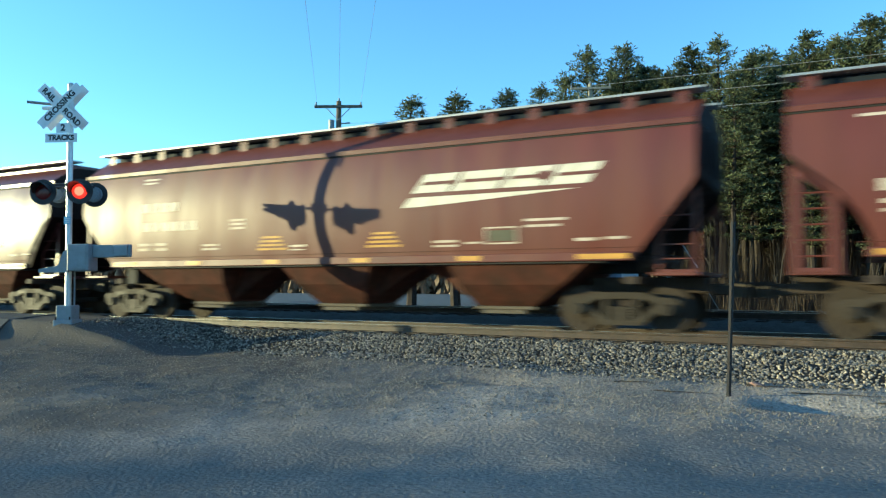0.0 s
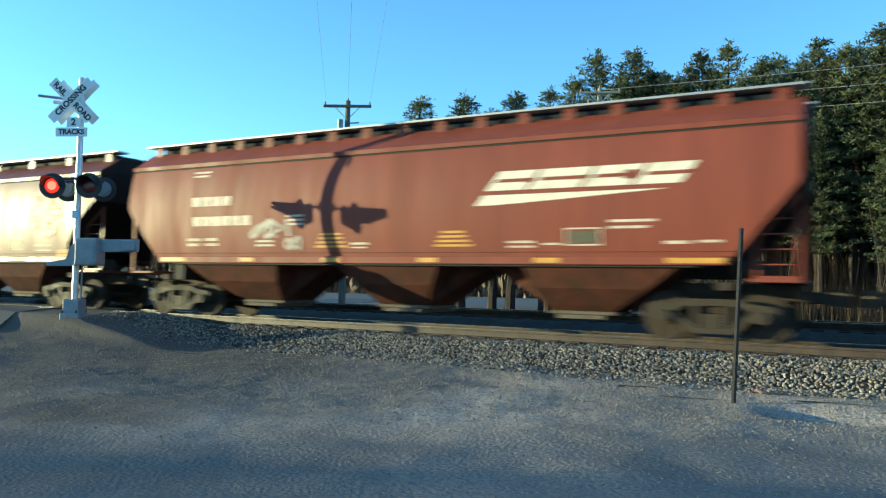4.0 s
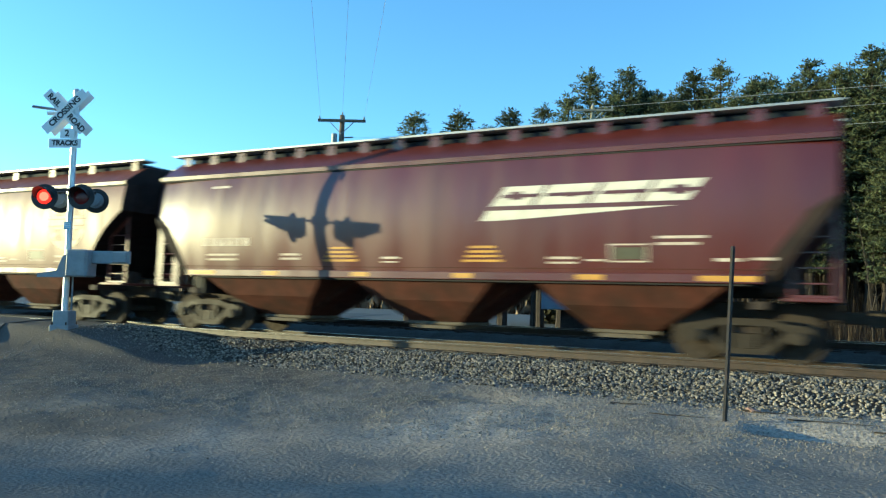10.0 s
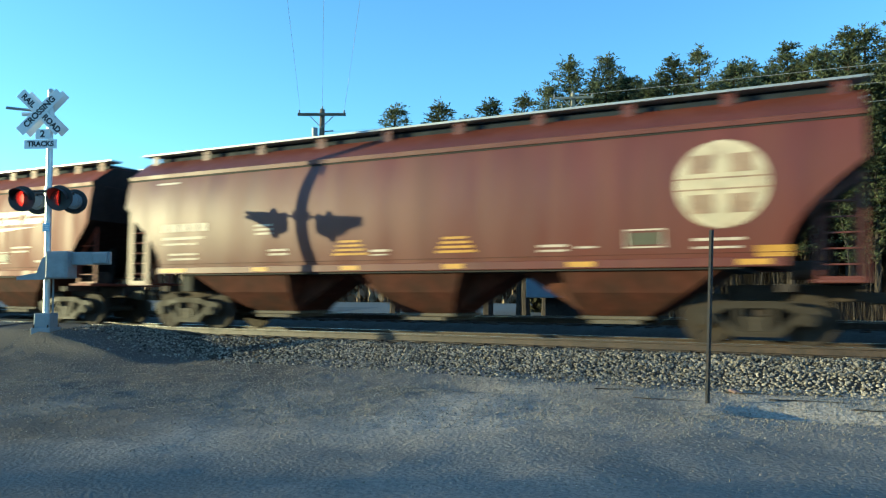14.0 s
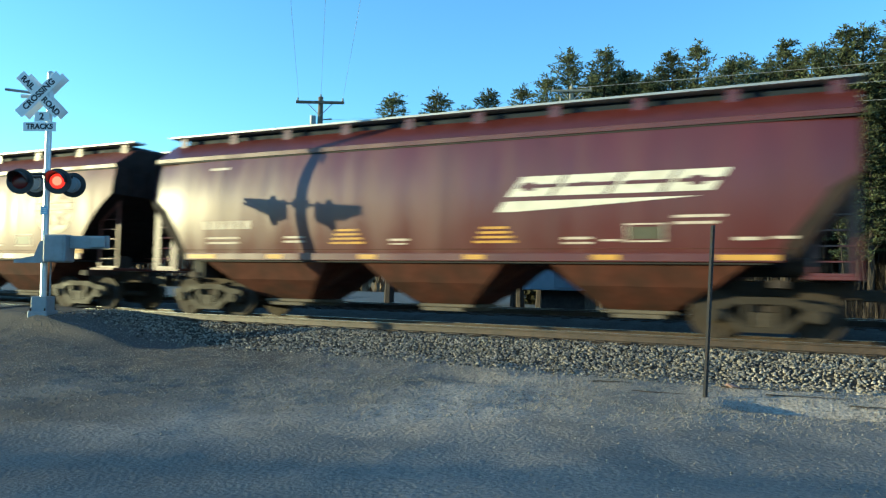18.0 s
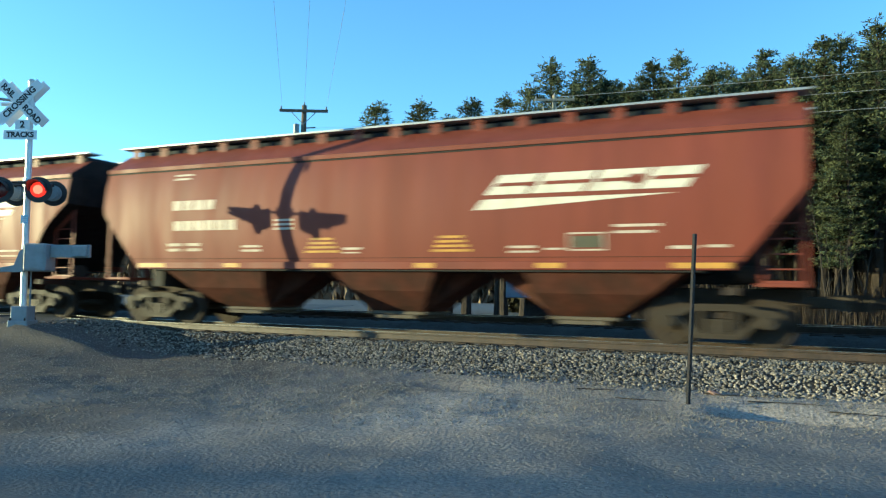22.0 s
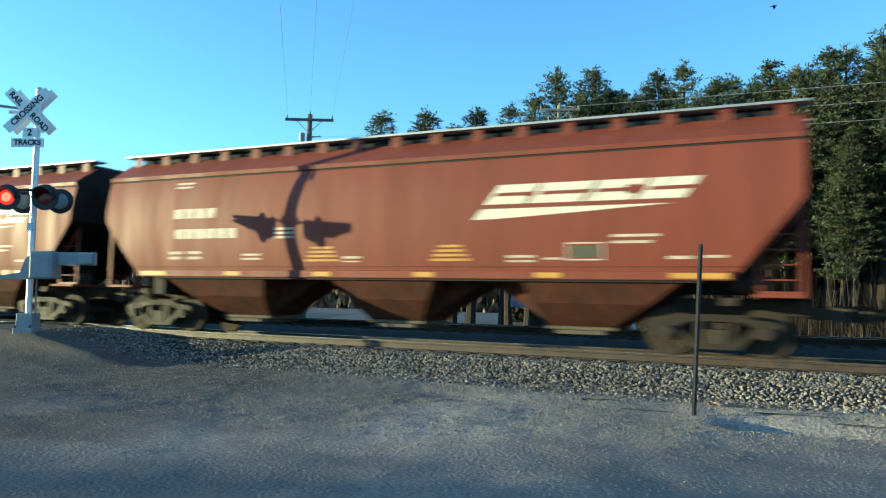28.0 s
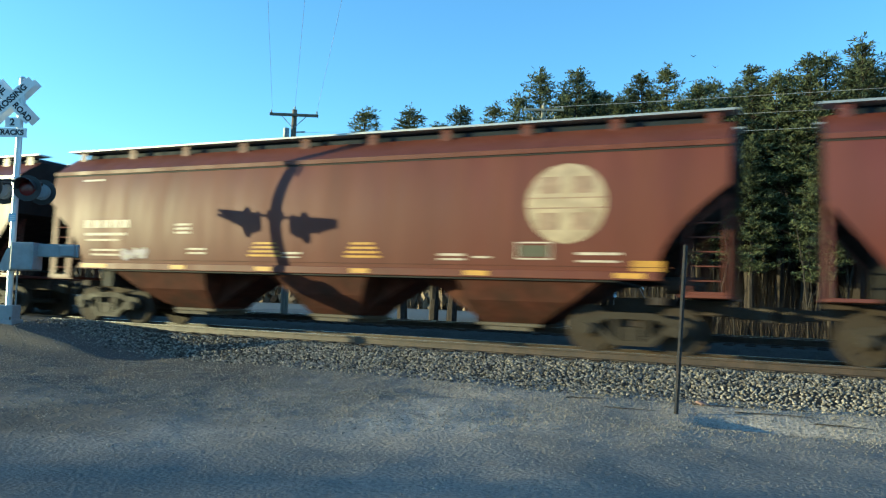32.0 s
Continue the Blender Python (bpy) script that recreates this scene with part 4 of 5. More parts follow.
# kind of car, emblem, paint, roof brackets and graffiti, car by car
CARS = {
    -2: ("long", "w", "b", "many", []), -1: ("round", "o", "b", "few", []), 0: ("long", "w", "b", "many", []),
    1: ("short", "w", "m", "none", [(-3.2, 0.3, 1.50, 2.08, TL, 0.9), (-3.95, -3.2, 1.62, 1.88, SP, 1.2), (0.45, 1.4, 1.60, 1.9, SP, 1.2)]),
    2: ("long", "w", "b", "many", []), 3: ("round", "o", "b", "few", [(-2.7, -1.5, 1.66, 2.05, SP, 1.0)]),
    4: ("long", "w", "r", "many", [(-3.85, -2.7, 1.95, 2.55, SP, 0.9), (-3.0, -2.4, 1.66, 2.1, SP, 0.9)]), 5: ("round", "o", "b", "few", []), 6: ("long", "w", "b", "many", []),
    7: ("round", "w", "b", "few", [(-3.66, -2.9, 1.82, 2.15, SP, 0.8), (1.1, 3.1, 1.62, 2.1, WS, 0.9), (7.2, 8.4, 3.0, 3.62, SP, 0.45), (-8.2, -7.5, 3.34, 3.75, SP, 0.6)]),
    8: ("short", "w", "m", "many", []), 9: ("round", "o", "d", "few", []), 10: ("short", "w", "m", "many", []), 11: ("round", "o", "b", "few", []),
    12: ("round", "o", "b", "few", [(-6.2, -2.4, 1.50, 2.36, MN, 0.9), (-2.3, 0.8, 1.50, 2.44, TL, 0.9), (1.1, 4.0, 1.55, 2.28, RO, 0.8), (3.85, 4.4, 1.9, 2.15, SP, 1.0)]),
    13: ("short", "w", "m", "many", []), 14: ("round", "o", "b", "few", []), 15: ("long", "w", "r", "many", []),
    16: ("long", "w", "b", "many", [(-4.3, -3.2, 1.65, 2.35, SP, 0.6), (-2.6, -0.6, 1.65, 2.3, WS, 0.8)]),
    17: ("long", "w", "b", "many", [(-5.2, -0.7, 1.62, 2.22, WS, 0.8), (-0.6, 3.9, 1.64, 2.40, WS, 0.8), (3.9, 5.6, 1.94, 2.14, WS, 4.0)]),
    18: ("short", "w", "m", "few", []), 19: ("round", "o", "b", "few", [(-5.85, -3.5, 1.60, 1.98, SP, 1.2)]), 20: ("round", "o", "d", "few", [(3.1, 4.0, 1.62, 2.0, SP, 0.9)]),
    21: ("long", "w", "r", "many", [(0.0, 0.8, 1.78, 2.1, SP, 0.8)]), 22: ("long", "w", "r", "many", []),
    23: ("round", "w", "r", "few", [(-3.9, 1.5, 1.58, 2.30, PB, 0.9), (-5.9, -4.3, 1.62, 2.1, PB, 0.7)]), 24: ("long", "w", "b", "many", []),
    25: ("short", "w", "m", "many", []), 26: ("short", "w", "b", "many", []), 27: ("round", "o", "b", "few", []), 28: ("long", "w", "r", "many", []), 29: ("long", "w", "r", "many", []),
    30: ("round", "o", "d", "few", [(-5.45, -4.1, 1.60, 2.15, LI, 0.7), (1.3, 3.0, 1.60, 2.18, LI, 0.6)]),
    31: ("long", "w", "b", "many", [(-0.4, 1.4, 2.6, 3.0, WS, 0.8), (6.3, 6.9, 2.0, 2.38, SP, 0.7), (-7.0, -6.4, 1.75, 2.28, SP, 0.5)]),
    32: ("round", "o", "d", "few", [(-6.0, -5.2, 1.60, 2.0, LI, 0.7)]), 33: ("long", "w", "b", "many", []), 34: ("long", "w", "r", "many", []),
}
MARKS = {32: 5.72, 27: 6.66, 1: 1.9, 8: 1.95, 10: 1.5, 13: 1.95, 18: 1.6, 20: 4.55}
# where the middle of each car stands along the train, behind the point that passes x = 0 at the start
PLACES = {-2: -26.28, -1: -7.62, 0: 11.04, 1: 29.16, 2: 47.11, 3: 65.78, 4: 84.51, 5: 103.15, 6: 121.79, 7: 140.43, 8: 158.85, 9: 177.17, 10: 195.52, 11: 213.78, 12: 232.9, 13: 251.27, 14: 269.68, 15: 288.33, 16: 306.72, 17: 325.11, 18: 343.23, 19: 361.64, 20: 380.66, 21: 399.39, 22: 417.78, 23: 436.46, 24: 455.24, 25: 473.29, 26: 491.03, 27: 509.34, 28: 528.02, 29: 546.32, 30: 564.9, 31: 583.59, 32: 602.27, 33: 620.93, 34: 639.33}
TRAIN = []
for n, spec in CARS.items():
    usual = 6.45 if spec[1] == "o" else 1.9 if spec[0] == "short" else 2.26
    TRAIN.append((n, hopper_car(n, *spec, MARKS.get(n, usual)), -PLACES[n]))


# ---- the crossing signal ----
def letters(name, body, size, material, parent, m, label=""):
    """Sign lettering as a flat mesh of Blender's own font."""
    cu = bpy.data.curves.new(name, "FONT")
    cu.body, cu.size, cu.align_x, cu.align_y, cu.extrude, cu.offset = body, size, "CENTER", "CENTER", 0.001, 0.008
    ob = bpy.data.objects.new(name, cu)
    scene.collection.objects.link(ob)
    dg = bpy.context.evaluated_depsgraph_get()
    me = bpy.data.meshes.new_from_object(ob.evaluated_get(dg))
    bpy.data.objects.remove(ob)
    me.materials.clear()
    return link(name, me, material, parent, m, label)


def disc(bm, r, y0, y1, sides=24, z=0.0, x=0.0):
    return tube(bm, (x, y0, z), (x, y1, z), r, sides=sides)


def hood(bm, r, length, thick=0.012, sides=18):
    """A visor open below, pointing to -y."""
    outer, inner = [], []
    for k in range(sides + 1):
        a = radians(-10 + 200 * k / sides)
        cut = length * min(1.0, 0.40 + 0.85 * max(0.0, math.sin(a)))
        outer.append([bm.verts.new((r * math.cos(a), y, r * math.sin(a))) for y in (0.0, -cut)])
        inner.append([bm.verts.new(((r - thick) * math.cos(a), y, (r - thick) * math.sin(a))) for y in (0.0, -cut)])
    for ring in (outer, inner):
        for a, b in zip(ring, ring[1:]):
            bm.faces.new((a[0], b[0], b[1], a[1]))
    for a, b, c, d in zip(outer, outer[1:], inner, inner[1:]):
        bm.faces.new((a[1], b[1], d[1], c[1]))
    return bm


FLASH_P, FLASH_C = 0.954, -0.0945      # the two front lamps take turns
FLASHERS = []


def crossing_signal():
    sg = thing("crossing_signal", "silver crossing signal mast with crossbuck and red flashing lamps", "railroad signal", pose(-16.565, -4.08, 0.05) @ pose(0, 0, 0, 0, -1.0, 24.0))
    bm = tube(bmesh.new(), (0, 0, 0.3), (0, 0, 5.66), 0.072, sides=14)
    part("mast", bm, M_ALU, sg, "silver tubular mast", smooth=False)
    part("mast_cap", tube(bmesh.new(), (0, 0, 5.66), (0, 0, 5.71), 0.085, 0.05, sides=14), M_ALU, sg)
    bm = boxed(-0.19, 0.19, -0.19, 0.19, -0.15, 0.36, bevel=0.02)
    box(bm, -0.235, 0.235, -0.235, 0.235, -0.25, 0.03, bevel=0.02)
    part("base", bm, M_GREY, sg, "grey junction-box base")
    for x in (-0.17, 0.17):
        for y in (-0.215, 0.215):
            part("anchor_bolt", tube(bmesh.new(), (x, y, 0.02), (x, y, 0.09), 0.02, sides=6), M_UNDER, sg)
    # crossbuck, facing the road
    for k, turn in enumerate((45, -45)):
        b = part("crossbuck_blade", boxed(-0.67, 0.67, -0.004, 0.004, -0.125, 0.125, bevel=0.003), M_SIGN, sg, "white crossbuck blade with black lettering", pose(-0.20, 0, 5.13, 0, 0, 3) @ pose(0, -0.125 + 0.012 * k, 0, 0, -turn, 0))
        if k == 0:
            letters("lettering", "CROSSING", 0.20, M_INK, b, pose(0, -0.0065, 0, 90, 0, 0))
        else:
            letters("lettering", "RAIL", 0.19, M_INK, b, pose(-0.39, -0.0065, 0, 90, 0, 0))
            letters("lettering", "ROAD", 0.19, M_INK, b, pose(0.40, -0.0065, 0, 90, 0, 0))
    for k, turn in enumerate((45, -45)):
        part("rear_blade", boxed(-0.67, 0.67, -0.004, 0.004, -0.125, 0.125, bevel=0.003), M_SIGN, sg, m=pose(-0.15, 0.085 + 0.012 * k, 5.13, 0, -turn, 0))
    part("blade_clamp", boxed(-0.24, 0.06, -0.105, 0.08, 5.06, 5.20, bevel=0.008), M_ALU, sg)
    pl = part("number_plate", boxed(-0.17, 0.17, -0.004, 0.004, -0.12, 0.12, bevel=0.003), M_SIGN, sg, "small white plate above the tracks sign", pose(0, 0, 0, 0, 0, 3) @ pose(-0.13, -0.09, 4.60))
    letters("lettering", "2", 0.22, M_INK, pl, pose(0, -0.0065, 0, 90, 0, 0))
    pl = part("tracks_plate", boxed(-0.39, 0.39, -0.004, 0.004, -0.11, 0.11, bevel=0.003), M_SIGN, sg, "white tracks plate with a thin border", pose(0, 0, 0, 0, 0, 3) @ pose(-0.17, -0.095, 4.36))
    letters("lettering", "TRACKS", 0.17, M_INK, pl, pose(0, -0.0065, 0, 90, 0, 0))
    # bracket arm with its small lamp at the top
    bm = tube(bmesh.new(), (-0.05, 0.05, 5.16), (-1.12, 0.05, 5.30), 0.036, sides=6)
    part("bracket_arm", bm, M_GREY, sg)
    part("arm_lamp", tube(bmesh.new(), (-0.72, 0.05, 5.13), (-0.45, 0.05, 5.13), 0.05, 0.04, sides=8), M_SIGN, sg, "small white lamp under the arm")
    # two pairs of flashers, fore and aft
    part("cross_arm", tube(bmesh.new(), (-0.50, -0.20, 3.22), (0.50, -0.20, 3.22), 0.03, sides=8), M_BLACK, sg)
    part("cross_arm", tube(bmesh.new(), (-0.50, 0.20, 3.22), (0.50, 0.20, 3.22), 0.03, sides=8), M_BLACK, sg)
    part("arm_hub", tube(bmesh.new(), (0, 0, 3.14), (0, 0, 3.34), 0.10, sides=12), M_ALU, sg)
    part("fore_bracket", tube(bmesh.new(), (0, -0.20, 3.22), (0, 0.20, 3.22), 0.03, sides=8), M_BLACK, sg)
    for s in (-1, 1):
        for x in (-0.45, 0.45):
            h = part("lamp_head", disc(bmesh.new(), 0.30, -0.012, 0.012, 28), M_BLACK, sg, "black round target with a hooded red lens", pose(x, s * 0.33, 3.03, 0, 0, 10 if s < 0 else 190))
            part("lamp_housing", disc(disc(bmesh.new(), 0.19, 0.013, 0.10, 18), 0.14, 0.10, 0.15, 16), M_GREY, h, "grey cast lamp housing")
            part("visor", hood(bmesh.new(), 0.205, 0.34), M_BLACK, h, m=pose(0, -0.012, 0))
            part("hanger", tube(bmesh.new(), (0, 0.09, 0.10), (0, 0.12, 0.19), 0.035, sides=8), M_BLACK, h)
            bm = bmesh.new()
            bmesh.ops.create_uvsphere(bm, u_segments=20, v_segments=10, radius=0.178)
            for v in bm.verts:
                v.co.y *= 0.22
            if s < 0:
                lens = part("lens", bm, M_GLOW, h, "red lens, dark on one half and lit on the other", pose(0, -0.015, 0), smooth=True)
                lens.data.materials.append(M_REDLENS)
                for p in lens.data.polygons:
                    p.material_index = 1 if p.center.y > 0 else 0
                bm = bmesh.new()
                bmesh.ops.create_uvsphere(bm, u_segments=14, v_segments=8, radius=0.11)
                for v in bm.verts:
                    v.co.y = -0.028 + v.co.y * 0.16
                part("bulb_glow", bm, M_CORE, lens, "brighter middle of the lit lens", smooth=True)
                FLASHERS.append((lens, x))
            else:
                part("lens", bm, M_REDLENS, h, m=pose(0, -0.02, 0), smooth=True)
    part("notice", boxed(-0.085, 0.085, -0.083, -0.078, 2.28, 2.47), M_BLUE, sg, "small blue notice with pale bars")
    for k in range(3):
        part("notice_bar", boxed(-0.06, 0.06, -0.0855, -0.0835, 2.32 + 0.045 * k, 2.34 + 0.045 * k), M_SIGN, sg)
    # gate mechanism on the mast
    bm = boxed(0.10, 0.62, -0.26, 0.22, 1.16, 1.80, bevel=0.03)
    part("mechanism_box", bm, M_GREY, sg, "grey gate mechanism housing")
    part("mechanism_lid", boxed(0.14, 0.58, -0.275, -0.262, 1.22, 1.74, bevel=0.006), M_GREY, sg)
    part("counterweight_arm", box(boxed(0.62, 1.55, -0.05, 0.05, 1.48, 1.78, bevel=0.015), 1.15, 1.50, -0.11, 0.11, 1.50, 1.76, bevel=0.02), M_GREY, sg, "flat grey counterweight arm")
    bm = prism(bmesh.new(), [(-0.62, 1.14), (0.1, 1.14), (0.1, 1.72), (-0.02, 1.62), (-0.14, 1.30), (-0.62, 1.22)], "y", -0.20, -0.14)
    part("support_plate", bm, M_GREY, sg, "grey bent support plate")
    part("conduit", tube(bmesh.new(), (0.10, 0.10, 0.3), (0.10, 0.10, 1.2), 0.022, sides=6), M_GREY, sg)
    return sg


crossing_signal()

# ---- road over the crossing ----
def build_road():
    """Draped on the land, level between the rails; sides 12 cm deep."""
    bm = bmesh.new()
    for y0, y1 in ((-60, -1.25), (-0.62, 0.62), (1.25, 3.0), (6.2, 60)):
        n = max(2, int((y1 - y0) / 0.8))
        rows = []
        for k in range(n + 1):
            y = y0 + (y1 - y0) * k / n
            row = []
            for j in range(13):
                x = -27.5 + 0.6 * j - 0.46 * y
                z = ground_z(x, y) + 0.02 if y < -1.25 else 0.012 if y < 1.25 else 0.30 if y < 5 else max(ground_z(x, y) + 0.02, 0.3 - 0.08 * (y - 6.2))
                row.append(bm.verts.new((x, y, z + 0.02 * smooth01(1 - abs(j - 6) / 6))))
            rows.append(row)
        for a, b in zip(rows, rows[1:]):
            for j in range(12):
                bm.faces.new((a[j], a[j + 1], b[j + 1], b[j]))
    r = bmesh.ops.extrude_face_region(bm, geom=bm.faces[:])
    bmesh.ops.translate(bm, vec=(0, 0, -0.12), verts=[v for v in r["geom"] if isinstance(v, bmesh.types.BMVert)])
    tagged(part("road", bm, M_ASPHALT, None), "grey worn asphalt road over the crossing", "road", kind="structure")


build_road()


# ---- steel stake ----
def stake():
    st = thing("stake", "dark steel fence stake standing in the gravel", "stake", pose(-1.66, -4.46, -0.62, 0, 2.2, 0))
    bm = boxed(-0.031, 0.031, -0.004, 0.004, -0.3, 2.42)
    box(bm, -0.004, 0.004, -0.026, 0.026, -0.3, 2.42)
    part("post", bm, M_STAKE, st)
    for k in range(16):
        part("stud", boxed(-0.012, 0.012, -0.030, -0.021, 0.35 + 0.125 * k, 0.37 + 0.125 * k), M_STAKE, st)


stake()


def loose_bits():
    """A pinkish stone and a few dead twigs by the stake."""
    rng = random.Random(12)
    bm = bmesh.new()
    bmesh.ops.create_icosphere(bm, subdivisions=2, radius=0.085)
    for v in bm.verts:
        v.co *= 0.8 + 0.35 * rng.random()
        v.co.z *= 0.45
        v.co.x *= 1.35
    tagged(part("stone", bm, M_PINK, None, m=pose(-1.38, -3.62, ground_z(-1.38, -3.62) + 0.02, 0, 12, 20)), "pinkish flat stone among the gravel", "stone")
    for x, y, turn, ln in ((-1.15, -3.75, -14, 0.8), (-0.35, -4.0, 6, 1.1), (-2.3, -4.35, 14, 0.9), (0.5, -4.3, -4, 0.7), (-3.1, -4.05, 4, 0.6)):
        bm = bmesh.new()
        rings, p = [], Vector((-ln / 2, 0, 0.012))
        for k in range(7):
            rr = 0.011 - 0.0013 * k
            rings.append([bm.verts.new(p + Vector((0, rr * math.cos(1.2566 * j), rr * math.sin(1.2566 * j)))) for j in range(5)])
            p = p + Vector((ln / 6, rng.uniform(-0.05, 0.05), rng.uniform(-0.004, 0.008)))
        for a, b in zip(rings, rings[1:]):
            for j in range(5):
                bm.faces.new((a[j], a[(j + 1) % 5], b[(j + 1) % 5], b[j]))
        bm.faces.new(rings[0])
        bm.faces.new(rings[-1][::-1])
        tagged(part("twig", bm, M_GREYBARK, None, m=pose(x, y, ground_z(x, y), 0, 0, turn)), "thin dead twig lying on the gravel", "twig", group="twigs by the stake")


loose_bits()


# ---- poles and wires ----
def utility_pole(x, y, top, turn, label, material, extra):
    z0 = ground_z(x, y) - 0.4
    up = thing("utility_pole", label, "utility pole", pose(x, y, z0, 0, 0, turn))
    h = top - z0
    part("pole", tube(bmesh.new(), (0, 0, 0), (0, 0, h), 0.17, 0.11, sides=12), material, up)
    part("cross_arm", boxed(-1.05, 1.05, -0.17, -0.08, h - 0.32, h - 0.20, bevel=0.01), material, up)
    for s in (-1, 1):
        part("brace", tube(bmesh.new(), (s * 0.55, -0.125, h - 0.30), (0, -0.12, h - 0.85), 0.018, sides=5), M_GREY, up)
    for q in (-0.98, 0.0, 0.98):
        part("insulator", tube(bmesh.new(), (q, -0.125 if q else 0, h - 0.20 if q else h), (q, -0.125 if q else 0, h - 0.06 if q else h + 0.14), 0.045, 0.03, sides=8), M_GREY, up)
    if extra:
        part("junction_can", tube(bmesh.new(), (-0.30, -0.1, h - 1.25), (-0.30, -0.1, h - 0.85), 0.13, sides=10), M_GREY, up, "small grey can on the pole")
        part("lower_arm", tube(bmesh.new(), (0, 0, h - 1.0), (0.5, 0, h - 0.95), 0.03, sides=6), M_GREY, up)
    else:
        for s in (-1, 1):
            bm = bmesh.new()
            pts = [(s * (0.1 + 0.5 * math.sin(k * 0.3)), -0.1, h - 1.3 + 0.75 * (1 - math.cos(k * 0.3))) for k in range(6)]
            for a, b in zip(pts, pts[1:]):
                tube(bm, a, b, 0.04, sides=6)
            part("curved_bracket", bm, M_PALE, up, "pale curved bracket")
    return up


utility_pole(-19.94, 11.09, 9.03, 26, "weathered wooden utility pole with one cross arm", M_POLE, True)
utility_pole(-12.27, 22.6, 11.6, 20, "bleached wooden utility pole in front of the pines", M_PALE, False)
utility_pole(12.0, -32.0, 9.4, 26, "weathered wooden utility pole behind the lot", M_POLE, True)


def wire(a, b, sag, r=0.0045):
    """One sagging wire, swept as a single tube."""
    a, b = Vector(a), Vector(b)
    bm = bmesh.new()
    n, sides = 14, 5
    q = (b - a).to_track_quat("Z", "Y")
    rings = []
    for k in range(n + 1):
        c = a.lerp(b, k / n) - Vector((0, 0, sag * 4 * (k / n) * (1 - k / n)))
        rings.append([bm.verts.new(c + q @ Vector((r * math.cos(6.2832 * j / sides), r * math.sin(6.2832 * j / sides), 0))) for j in range(sides)])
    for p, w in zip(rings, rings[1:]):
        for j in range(sides):
            bm.faces.new((p[j], p[(j + 1) % sides], w[(j + 1) % sides], w[j]))
    w = part("overhead_wire", bm, M_WIRE, None)
    return tagged(w, "thin dark overhead wire between the poles", "wire", group="overhead wires")


for q in (-0.98, 0.0, 0.98):
    c, s = math.cos(radians(26)), math.sin(radians(26))
    wire((-19.94 + q * c, 11.09 + q * s, 9.1), (12.0 + q * c, -32.0 + q * s, 9.5), 0.55)
for dz, far in ((0.1, 11.9), (-0.75, 11.1), (-1.6, 10.4)):
    wire((-12.27, 22.6, 11.4 + dz), (60, 22.6, far), 0.5, 0.011)
wire((-19.6, 11.1, 8.0), (-12.27, 22.6, 10.9), 0.15)
wire((-19.6, 11.1, 7.7), (-12.27, 22.6, 10.2), 0.15)


# ---- equipment cabin beyond the tracks ----
def cabin():
    cb = thing("equipment_cabin", "pale grey steel signal case on a pedestal beyond the second track", "equipment cabin", pose(-8.0, 9.1, -0.5))
    part("base", boxed(-0.75, 0.75, -0.6, 0.7, 0.0, 1.34, bevel=0.02), M_UNDER, cb, "dark pedestal")
    part("wall", boxed(-1.32, 1.32, -0.9, 1.2, 1.34, 2.74, bevel=0.02), M_CABIN, cb, "pale painted steel walls")
    part("roof", prism(bmesh.new(), [(-1.05, 2.72), (1.35, 2.72), (1.35, 2.80), (0.15, 2.92), (-1.05, 2.80)], "x", -1.42, 1.42), M_CABIN, cb)
    d = part("door", boxed(-0.2, 0.7, -0.93, -0.905, 1.42, 2.6, bevel=0.008), M_GREY, cb)
    part("door_handle", boxed(-0.12, -0.02, -0.97, -0.93, 1.95, 2.01, bevel=0.006), M_BLACK, d)
    part("vent", boxed(-1.0, -0.6, -0.92, -0.905, 2.1, 2.4), M_GREY, cb)


cabin()


def marker_post():
    """A white post beyond the second track, stayed by a guy with a pale guard."""
    z0 = ground_z(-5.46, 9.2)
    mp = thing("marker_post", "slim white painted post stayed by a guy wire", "post", pose(-5.46, 9.2, z0))
    h = 4.48 - z0
    part("post", tube(bmesh.new(), (0.03, 0, -0.3), (-0.01, 0, h), 0.062, 0.055, sides=12), M_SIGN, mp)
    part("cap", tube(bmesh.new(), (-0.01, 0, h), (-0.01, 0, h + 0.03), 0.062, 0.04, sides=12), M_GREY, mp)
    part("band", tube(bmesh.new(), (0.015, 0, 1.35 - z0), (0.015, 0, 1.41 - z0), 0.066, sides=12), M_GREY, mp)
    part("guy_wire", tube(bmesh.new(), (0.0, 0, 3.05 - z0), (1.95, 0, -0.1), 0.008, sides=5), M_GREY, mp)
    part("guy_guard", tube(bmesh.new(), (0.29, -0.02, 2.58 - z0), (0.93, -0.02, 1.55 - z0), 0.02, sides=8), M_SIGN, mp, "pale guard on the guy wire")


marker_post()


